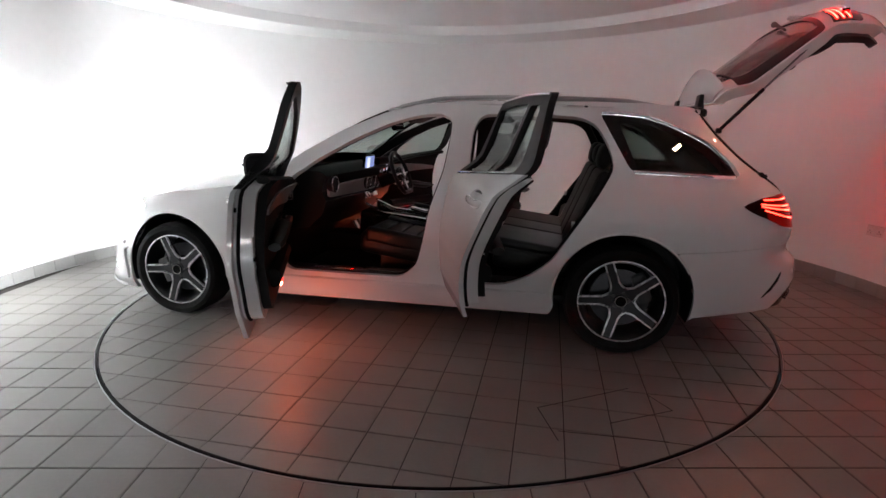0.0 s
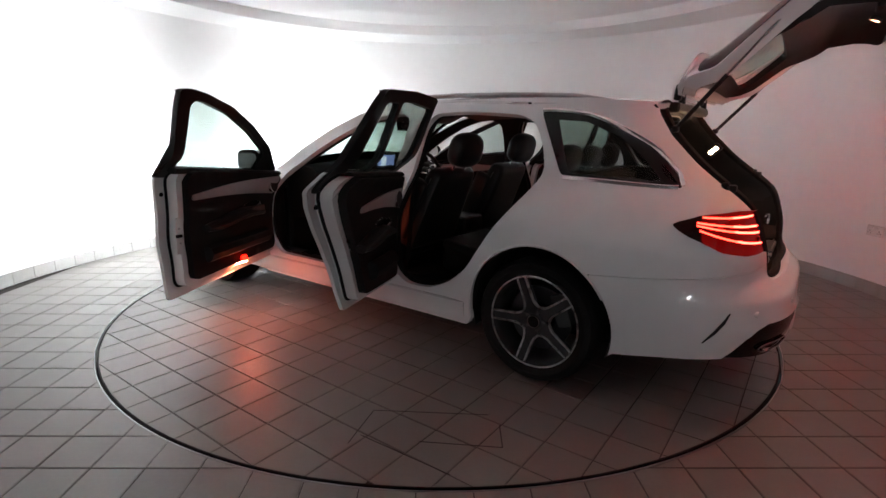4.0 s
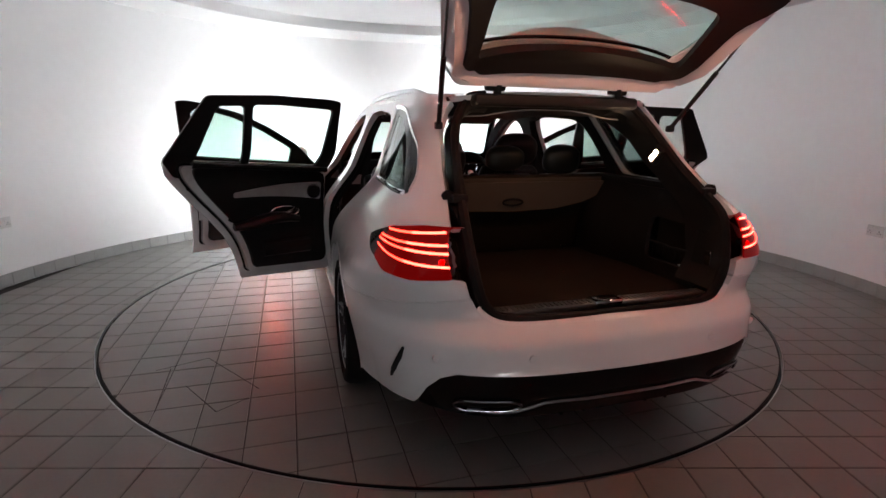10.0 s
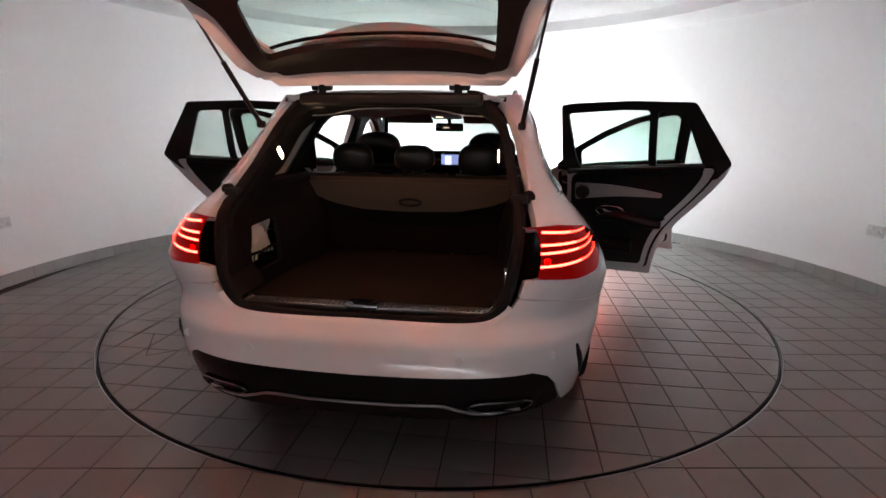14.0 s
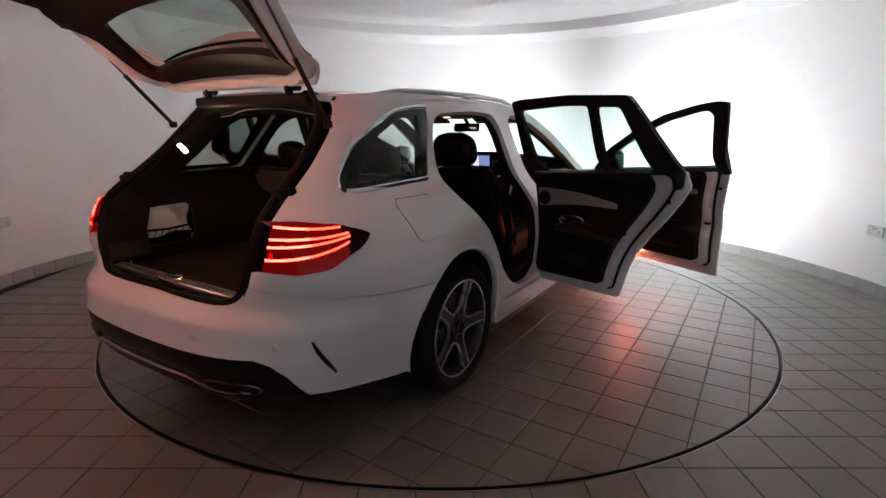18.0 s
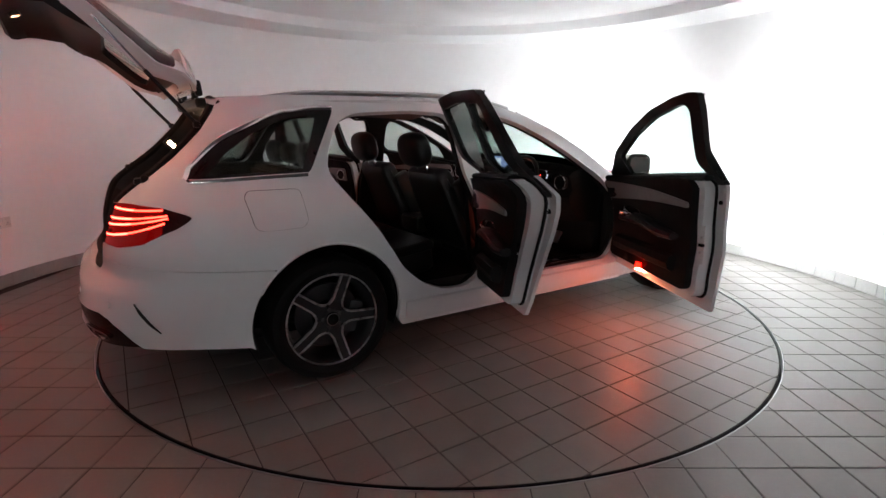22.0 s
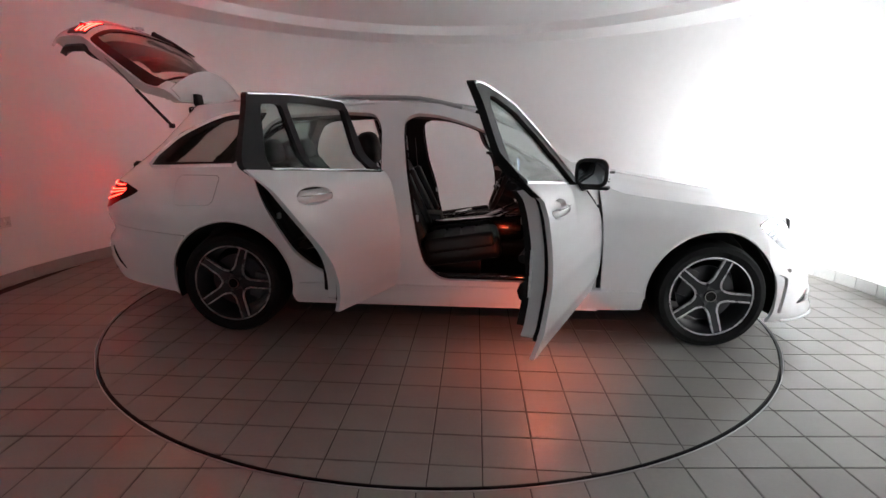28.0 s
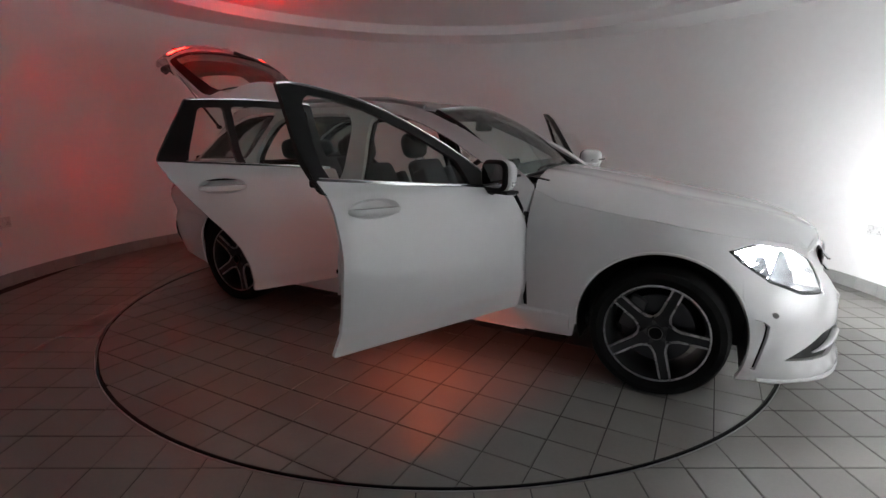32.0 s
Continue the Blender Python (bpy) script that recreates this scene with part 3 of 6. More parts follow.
def build_shell(side):
    lamp_top, lamp_low = sz(TAIL_LAMP), sz(TAIL_LAMP_LOW)
    rear_lamp_in = yz([(0.592, 0.91), (0.598, 0.748)])
    d_edge = yz([(0.590, 0.935), (0.570, 1.02), (0.556, 1.09), (0.528, 1.22), (0.485, 1.31), (0.43, 1.370)])
    # side frame: sill, pillars, roof rail and rear quarter
    outline = (sz(arc(AX_R, 0.318, 0.380, 52, -12, 10)[:-1]) + sz([(-0.845, 0.245), (-0.82, 0.20), (0.99, 0.20), (0.965, 0.35), (0.955, 0.80), (0.965, 0.95), (0.90, 1.0), (0.75, 1.10), (0.50, 1.235), (0.25, 1.335), (0.02, 1.392), (-0.3, 1.408), (-1.0, 1.405), (-1.4, 1.385)])
               + d_edge[::-1] + [rear_lamp_in[0]] + lamp_top[::-1] + lamp_low[::-1] + [rear_lamp_in[1]] + yz([(0.556, 0.742), (0.542, 0.684)]) + sz([(-2.06, 0.668), (-1.7, 0.625), (-1.475, 0.605)]) + sz(arc(AX_R, 0.318, 0.380, 133, 60, 14)))
    outline = fillet(outline, 0.012, 0.04)
    holes = [fillet(sz(FRONT_AP), 0.05, 0.03), fillet(sz(REAR_AP), 0.05, 0.03), fillet(sz(QUARTER), 0.045, 0.02)]
    skin_panel("body_side", outline, holes, PAINT, CAR, side, thick=0.035)
    # dark inner lining of the same frame
    lin_out = sz([(-0.84, 0.30), (0.93, 0.30), (0.93, 0.93), (0.86, 1.0), (0.5, 1.21), (0.25, 1.31), (0.02, 1.37), (-0.3, 1.385), (-1.0, 1.38), (-1.5, 1.35), (-1.62, 1.22), (-1.78, 1.0), (-1.86, 0.9), (-1.9, 0.62), (-1.5, 0.62), (-1.2, 0.72), (-0.9, 0.62)])
    skin_panel("side_trim", fillet(lin_out, 0.02, 0.05), [fillet(sz(FRONT_AP), 0.05, 0.04), fillet(sz(REAR_AP), 0.05, 0.04), fillet(sz(QUARTER), 0.02, 0.04)], TRIM, CAR, side, thick=0.03, off=0.05, step=0.07, label="dark pillar and side trim")
    for ap in (FRONT_AP, REAR_AP):
        ring = [skin(s, z, side, 0.045) for s, z in fillet(sz(ap), 0.05, 0.05)]
        part("door_seal", tube(ring, 0.013, 6, closed=True), RUBBER, CAR, "black rubber door seal")
    # quarter window
    q = part("quarter_window", sheet(fillet(sz(QUARTER), 0.045, 0.02), [], lambda s, z: skin(s, z, side, 0.006), step=0.08, thick=0.004, flip=side > 0), TINT, CAR, "dark privacy glass quarter window")
    pane = fillet(sz([(-1.15, 1.302), (-1.265, 1.032), (-1.70, 1.022), (-1.61, 1.115), (-1.48, 1.207), (-1.33, 1.270)]), 0.03, 0.03)
    part("black_border", sheet(fillet(sz(QUARTER), 0.045, 0.02), [pane], lambda s, z: skin(s, z, side, 0.004), step=0.06, flip=side > 0), GLOSSBLACK, q, "black border of the quarter window")
    upper = [(-1.06, 1.338), (-1.2, 1.331), (-1.42, 1.277), (-1.62, 1.178), (-1.742, 1.072), (-1.780, 1.018), (-1.786, 1.004)]
    part("window_trim", tube([skin(s, z, side, -0.002) for s, z in curve(sz(upper))], 0.0045, 8, flat=2.6), CHROME, q, "chrome strip over the window")
    part("window_trim", tube([skin(s, z, side, -0.002) for s, z in curve(sz([(-1.245, 1.012), (-1.5, 1.003), (-1.70, 0.996), (-1.77, 0.996)]))], 0.0045, 8, flat=2.6), CHROME, q, "chrome strip under the window")
    # front wing
    hood = sz(HOOD_EDGE)
    lamp = head_lamp_line()
    wing = (sz([(1.0, 0.215), (1.238, 0.215)]) + sz(arc(AX_F, 0.318, 0.380, 185, 28, 20)) + [lamp[8], lamp[0], lamp[1], lamp[2], lamp[3]] + hood[::-1] + sz([(0.970, 0.92), (0.974, 0.80), (0.985, 0.60), (0.996, 0.35)]))
    skin_panel("front_wing", fillet(wing, 0.008, 0.04), [], PAINT, CAR, side, thick=0.02)
    part("hinge_pillar", box((0.972, side * 0.77, 0.55), (0.05, 0.12, 0.54), bevel=0.01), BLACK, CAR, "black door hinge pillar")
    for z in (0.50, 0.80):
        part("door_hinge", cyl((0.955, side * 0.845, z), 0.014, 0.06, "z", 12, bevel=0.003), BLACK, CAR)
    # head lamp
    hl = part("head_lamp", sheet(fillet(lamp, 0.028, 0.03), [], lambda s, z: skin(s, z, side) + Vector((-0.10, -side * 0.05, 0)), step=0.05, thick=0.01, flip=side > 0), DARKALLOY, CAR, "lit projector head lamp")
    part("lens", sheet(fillet(lamp, 0.028, 0.03), [], lambda s, z: skin(s, z, side, 0.002), step=0.05, thick=0.003, flip=side > 0), LENS, hl, "clear lens").visible_shadow = False
    part("lamp_surround", sheet(fillet(lamp, 0.028, 0.03), [fillet([((a + sum(p[0] for p in lamp) / 9 * 0.12) / 1.12, (b + 0.665 * 0.12) / 1.12) for a, b in lamp], 0.01, 0.03)], lambda s, z: skin(s, z, side, 0.008), step=0.05, flip=side > 0, slab=lambda s, z: skin(s, z, side) + Vector((-0.10, -side * 0.05, 0))), BLACK, hl)
    mid = [sum(q[0] for q in lamp) / 9, sum(q[1] for q in lamp) / 9]
    bowl = fillet([lamp[3], lamp[4], lamp[5]] + [(0.90 * q[0] + 0.10 * mid[0], 0.90 * q[1] + 0.10 * mid[1]) for q in (lamp[6], lamp[7])] + sz([(1.985, 0.690), (2.04, 0.712)]) + [lamp[2]], 0.02, 0.03)
    bowl = [(0.93 * a + 0.07 * mid[0], 0.93 * b + 0.07 * mid[1]) for a, b in bowl]
    part("reflector_bowl", sheet(bowl, [], lambda s, z: skin(s, z, side, 0.012) + Vector((0.60 * (z - 0.51) - 0.145, 0, 0)), step=0.05, thick=0.004, flip=side > 0), LAMPWHITE, hl, "glowing white reflector bowl")
    # added fins that block the bowl's light to the sides
    for x0, z0 in ((2.15, 0.62), (2.04, 0.67)):
        s0 = s_at(x0, z0)
        zs = [z for z in (0.50 + 0.01 * k for k in range(26)) if inside((s0, z), bowl)]
        bm = bmesh.new()
        rows = [[bm.verts.new(skin(s0, z, side, 0.012) + Vector((dx, 0, 0))) for dx in (-0.004, 0.60 * (z - 0.51) - 0.145)] for z in zs]
        for A, B in zip(rows, rows[1:]):
            bm.faces.new((A[0], A[1], B[1], B[0]))
        bmesh.ops.solidify(bm, geom=bm.faces[:], thickness=0.003)
        part("light_baffle", bm, DARKALLOY, hl, "added dark fin that cuts sideways lamp light")
    pts = [skin(s_at(x, z), z, side, 0.012) for x, z in ((1.905, 0.712), (1.95, 0.726), (2.0, 0.730), (2.05, 0.726))]
    part("running_lamp", tube(pts, 0.005, 6), DRL, hl, "bright running light strip")
    for a, b in (((1.915, 0.698), (1.975, 0.700)), ((1.94, 0.676), (1.985, 0.682)), ((1.975, 0.650), (2.005, 0.662)), ((2.015, 0.622), (2.03, 0.640))):
        part("lamp_rib", tube([skin(s_at(*a), a[1], side, 0.012), skin(s_at(*b), b[1], side, 0.014)], 0.004, 6), CHROME, hl, "bright rib in the lamp")
    # tail lamp in the body
    eye = (yz([(0.632, 0.803)])[0][0], 0.803)
    port = [(eye[0] + 0.0145 * math.cos(k * math.tau / 12), eye[1] + 0.0145 * math.sin(k * math.tau / 12)) for k in range(12)]
    cut = s_at(-1.90, 0.84)
    lens = fillet([(cut, 0.8985), lamp_top[2], lamp_top[3], rear_lamp_in[0], rear_lamp_in[1], lamp_low[0], lamp_low[1], (cut, 0.799)], 0.016, 0.02)
    tip = fillet([(cut + 0.001, 0.8985), (cut + 0.001, 0.799)] + lamp_low[2:] + sz([(-1.815, 0.838), (-1.788, 0.857), (-1.81, 0.870)]) + lamp_top[1:2], 0.010, 0.02)
    tl = part("tail_lamp", sheet(lens, [port], lambda s, z: skin(s, z, side, -0.004), step=0.03, thick=0.006, flip=side > 0), REDLENS, CAR, "dark red tail lamp with glowing bars")
    part("lens_tip", sheet(tip, [], lambda s, z: skin(s, z, side, -0.004), step=0.04, thick=0.006, flip=side > 0), SMOKED, tl, "smoked side of the lens")
    c = skin(*eye, side)
    # added cup and small emitter behind the lens: a narrow red beam rearwards
    part("beam_cup", lathe(((0.0105, -0.032), (0.0105, 0.006), (0.0125, 0.006), (0.0125, -0.032)), 20, "y", (0, 0, 0)), RUBBER, tl, "added dark cup that narrows the red beam").matrix_basis = Matrix.Translation(c) @ pose(0, 0, 0, 0, 0, 90)
    part("emitter", cyl((c.x + 0.026, c.y, c.z), 0.0103, 0.004, "x", 20), BEAM, tl, "added red emitter of a narrow beam")
    part("cup_back", cyl((c.x + 0.034, c.y, c.z), 0.0135, 0.008, "x", 20), RUBBER, tl)
    for z0, zm, z1, x0 in ((0.887, 0.884, 0.893, -1.893), (0.866, 0.852, 0.852, -1.878), (0.856, 0.830, 0.826, -1.878), (0.838, 0.788, 0.784, -1.893)):
        a, b = s_at(x0, z0), yz([(0.606, z1)])[0][0]
        strip = []
        for i in range(17):
            t = i / 16
            strip.append(skin(a + (b - a) * t, (1 - t) ** 2 * z0 + 2 * t * (1 - t) * zm + t * t * z1, side, -0.005))
        part("light_bar", ribbon(strip[:9], [(0, 0, 0.0075)] * 9, side), LAMPSIDE, tl, "glowing red light bar")
        part("light_bar", ribbon(strip[8:], [(0, 0, 0.0085)] * 9, side), LAMPRED, tl, "glowing red light bar")
    # arches
    for ax in (AX_R, AX_F):
        inner = [(ax + 0.372 * math.cos(math.radians(a)), 0.318 + 0.372 * math.sin(math.radians(a))) for a in range(-18, 199, 8)]
        bm = bmesh.new()
        A = [bm.verts.new((x, side * 0.845, z)) for x, z in inner]
        B = [bm.verts.new((x, side * 0.56, z)) for x, z in inner]
        for i in range(len(inner) - 1):
            bm.faces.new((A[i], A[i + 1], B[i + 1], B[i]))
        bm.faces.new(B)
        part("wheel_arch", bm, BLACK, CAR, "black wheel arch liner")
        lip = [skin(s_at(x, z), z, side, 0.004) for x, z in arc(ax, 0.318, 0.379, -10 if ax < 0 else 26, 152 if ax < 0 else 185, 26)]
        part("arch_lip", tube(lip, 0.008, 6), PAINT, CAR)
    # sill step with kick plate
    part("sill_plate", box((0.35, side * 0.775, 0.372), (0.62, 0.07, 0.012), bevel=0.004), CHROME, CAR, "metal entry sill plate")
    part("sill_cover", box((0.02, side * 0.765, 0.345), (1.7, 0.12, 0.05), bevel=0.012), BLACK, CAR, "black plastic entry sill")
    # side skirt under the doors
    bm = bmesh.new()
    rows = []
    for i in range(41):
        x = -0.80 + 2.02 * i / 40
        k = min(1.0, (i + 1) / 4, (41 - i) / 4)
        rows.append([bm.verts.new((x, side * (y - 0.012 * (1 - k)), z)) for y, z in ((0.855, 0.337), (0.884, 0.333), (0.893, 0.324), (0.896, 0.30), (0.890, 0.262), (0.878, 0.222), (0.862, 0.205), (0.835, 0.200))])
    for A, B in zip(rows, rows[1:]):
        for k in range(7):
            bm.faces.new((A[k], A[k + 1], B[k + 1], B[k]))
    bm.faces.new(rows[0])
    bm.faces.new(rows[-1][::-1])
    bmesh.ops.recalc_face_normals(bm, faces=bm.faces[:])
    part("side_skirt", bm, PAINT, CAR, "white side skirt under the doors")
    # B pillar striker and roof rail
    part("striker", box((-0.09, side * 0.80, 0.72), (0.02, 0.03, 0.035), bevel=0.004), STEEL, CAR)
    part("striker", box((-0.93, side * 0.80, 0.72), (0.02, 0.03, 0.035), bevel=0.004), STEEL, CAR)
    rail = []
    for i in range(25):
        x = 0.16 - 1.62 * i / 24
        zz = roof_z(x, 0.50)
        lift = 0.028 * min(1, 6 * i / 24, 6 * (24 - i) / 24)
        rail.append((x, side * (0.515 - 0.012 * i / 24), zz + lift))
    part("roof_rail", tube(rail, 0.013, 8, flat=1.1), STEEL, CAR, "silver roof rail")


_top = smooth_table([-1.66, -1.3, -0.9, -0.5, -0.15, 0.05, 0.20, 0.34], [1.385, 1.415, 1.435, 1.445, 1.440, 1.428, 1.410, 1.385], 0.05)


def roof_z(x, y):
    e = 0.56
    return _top(x) - 0.055 * min(1.2, abs(y) / e) ** 2.6


def build_top():
    # roof panel
    poly = fillet([(0.245, -0.495), (0.29, -0.3), (0.305, 0), (0.29, 0.3), (0.245, 0.495), (0.0, 0.535), (-0.5, 0.55), (-1.1, 0.545), (-1.5, 0.51), (-1.62, 0.45), (-1.65, 0.2), (-1.655, 0), (-1.65, -0.2), (-1.62, -0.45), (-1.5, -0.51), (-1.1, -0.545), (-0.5, -0.55), (0.0, -0.535)], 0.03, 0.05)
    part("roof", sheet(poly, [], lambda x, y: Vector((x, y, roof_z(x, y))), step=0.08, thick=0.02), PAINT, CAR)
    part("headliner", sheet(fillet([(0.02, -0.5), (0.02, 0.5), (-1.55, 0.48), (-1.55, -0.48)], 0.05, 0.1), [], lambda x, y: Vector((x, y, roof_z(x, y) - 0.055)), step=0.1, thick=0.02), HEADLINER, CAR, "dark roof lining")
    # bonnet
    ctr = smooth_table([0.88, 1.1, 1.3, 1.6, 1.9, 2.1, 2.2, 2.30], [1.02, 0.998, 0.965, 0.915, 0.868, 0.825, 0.795, 0.745], 0.05)
    edge_x, edge_z = [p[0] for p in HOOD_EDGE], [p[1] for p in HOOD_EDGE]

    def hood_edge(x):
        x = min(max(x, 0.97), 2.225)
        z = float(np.interp(x, edge_x, edge_z))
        return skin(s_at(x, z), z).y, z

    cache = {}

    def bonnet(x, y):
        key = round(x, 3)
        if key not in cache:
            cache[key] = hood_edge(x)
        w, ze = cache[key]
        t = min(1.0, abs(y) / w)
        zc = ctr(x)
        ridge = 0.010 * math.exp(-((abs(y) - 0.45 * w) / 0.07) ** 2)
        return Vector((x, y, zc - (zc - ze) * t ** 2.4 + ridge))

    side_pts = [(x, hood_edge(x)[0] - 0.004) for x in (0.97, 1.1, 1.3, 1.5, 1.7, 1.85, 1.95, 2.04, 2.12, 2.18, 2.225)]
    poly = side_pts + [(2.256, 0.38), (2.276, 0.2), (2.284, 0.0), (2.276, -0.2), (2.256, -0.38)] + [(x, -y) for x, y in side_pts[::-1]] + [(0.93, -0.6), (0.90, -0.3), (0.89, 0), (0.90, 0.3), (0.93, 0.6)]
    part("bonnet", sheet(fillet(poly, 0.01, 0.05), [], bonnet, step=0.07, thick=0.02), PAINT, CAR)
    front_edge = curve([(2.218, hood_edge(2.218)[0] - 0.012), (2.250, 0.38), (2.272, 0.2), (2.280, 0.0), (2.272, -0.2), (2.250, -0.38), (2.218, 0.012 - hood_edge(2.218)[0])], 4)
    part("bonnet_lip", tube([bonnet(x, y) + Vector((-0.014, 0, -0.020)) for x, y in front_edge], 0.019, 8), PAINT, CAR)
    # windscreen between bonnet and roof
    def screen(u, v):
        base = Vector((0.90 - 0.10 * v * v, 0.66 * v, 1.0 - 0.03 * v * v))
        top = Vector((0.30 - 0.055 * v * v, 0.505 * v, _top(0.29) - 0.006 - 0.040 * v * v))
        p = base.lerp(top, u)
        p.z += 0.05 * math.sin(math.pi * u)
        return p
    part("windscreen", sheet(fillet([(0, -1), (0, 1), (1, 1), (1, -1)], 0.03, 0.08), [], screen, step=0.12, thick=0.004), GLASS, CAR, "clear windscreen").visible_shadow = False
    part("screen_border", sheet(fillet([(0.0, -0.995), (0.0, 0.995), (0.985, 0.995), (0.985, -0.995)], 0.03, 0.08), [fillet([(0.13, -0.94), (0.13, 0.94), (0.93, 0.93), (0.93, -0.93)], 0.08, 0.08)], lambda u, v: screen(u, v) - Vector((0.004, 0, 0.007)), step=0.12), GLOSSBLACK, CAR, "black border of the windscreen")
    for k in (-1, 1):
        part("screen_edge", tube([screen(i / 10, k) for i in range(11)], 0.012, 6), BLACK, CAR)
    part("screen_edge", tube([screen(0.005, -0.9 + 0.18 * i) for i in range(11)], 0.016, 6, flat=0.5), BLACK, CAR)
    for y0, y1 in ((-0.55, -0.02), (-0.05, 0.52)):
        w = part("wiper", tube([screen(0.03, y0 + 0.02), screen(0.05, (y0 + y1) / 2) + Vector((0, 0, 0.012)), screen(0.04, y1)], 0.008, 6), BLACK, CAR)
    part("cowl", box((0.93, 0, 0.965), (0.12, 1.16, 0.03), (0, 8, 0), 0.01), BLACK, CAR)


def build_front():
    for side in (1, -1):
        top = yz([(0.0, 0.742), (0.22, 0.735), (0.38, 0.715), (0.475, 0.688)], False)
        lamp = head_lamp_line()
        # the grille opening reaches the middle line
        low = sz([(2.140, 0.262)]) + yz([(0.66, 0.372), (0.50, 0.388), (0.45, 0.37), (0.46, 0.285), (0.62, 0.262)], False)
        slot = sz([(2.012, 0.438), (2.050, 0.430), (2.076, 0.412), (2.072, 0.360), (2.055, 0.275), (2.038, 0.210), (2.018, 0.218)])
        body = top + lamp[3:] + sz(arc(AX_F, 0.318, 0.380, 27, -26, 10)) + sz([(2.03, 0.155)]) + yz([(0.6, 0.175), (0.3, 0.185), (0.0, 0.185), (0.0, 0.44), (0.34, 0.455), (0.42, 0.60), (0.35, 0.69), (0.0, 0.705)], False)
        skin_panel("front_bumper", fillet(body, 0.001, 0.035), [fillet(low, 0.02, 0.03), fillet(slot, 0.008, 0.03)], PAINT, CAR, side, thick=0.02)
        skin_panel("side_intake", fillet(low, 0.02, 0.04), [], BLACK, CAR, side, thick=0.01, off=0.03)
        skin_panel("air_slot", fillet(slot, 0.008, 0.04), [], GLOSSBLACK, CAR, side, thick=0.01, off=0.034, label="dark air slot behind the bumper corner")
        blade = sz([(2.010, 0.440), (2.046, 0.432), (2.060, 0.405), (2.056, 0.355), (2.040, 0.275), (2.026, 0.212), (2.016, 0.216)])
        skin_panel("slot_blade", fillet(blade, 0.006, 0.03), [], PAINT, CAR, side, thick=0.006, off=0.012, label="white blade in the air slot")
        for a, b in (((0.46, 0.335), (0.72, 0.292)),):
            pts = [skin(*yz([(a[0] + (b[0] - a[0]) * k / 6, a[1] + (b[1] - a[1]) * k / 6)], False)[0], side, 0.004) for k in range(7)]
            part("intake_fin", tube(pts, [0.016, 0.016, 0.016, 0.015, 0.013, 0.010, 0.005], 8, flat=0.55), PAINT, CAR, "white fin across the intake")
        part("parking_sensor", cyl(skin(s_at(2.090, 0.455), 0.455, side, -0.001), 0.014, 0.010, "y", 16, bevel=0.003), ALUTRIM, CAR, "round grey parking sensor")
        part("splitter", tube(curve([skin(*yz([(y, 0.175)], False)[0], side, -0.004) for y in (0.0, 0.2, 0.4, 0.6, 0.72)] + [skin(s_at(x, 0.165), 0.165, side, -0.004) for x in (2.13, 2.05)], 4), 0.009, 6), PAINT, CAR, "white lower splitter lip")
    for side in (1, -1):
        part("nose_filler", tube([skin(*yz([(y, z)], False)[0], side, 0.014) for y, z in ((0.495, 0.684), (0.44, 0.698), (0.36, 0.714), (0.2, 0.730), (0.0, 0.735))], [0.010, 0.016, 0.020, 0.020, 0.020], 8), PAINT, CAR)
    part("grille", box((2.28, 0, 0.575), (0.03, 0.84, 0.26), (0, -6, 0), 0.02), GLOSSBLACK, CAR, "black radiator grille")
    for k in range(4):
        part("grille_bar", box((2.315, 0, 0.50 + 0.05 * k), (0.012, 0.78 - 0.03 * abs(k - 2), 0.008), bevel=0.003), CHROME, CAR)
    part("badge", cyl((2.335, 0, 0.59), 0.085, 0.02, "x", 32, bevel=0.004), CHROME, CAR, "round chrome badge disc")
    part("number_plate", box((2.40, 0, 0.40), (0.012, 0.52, 0.11), bevel=0.003), SOCKET, CAR)


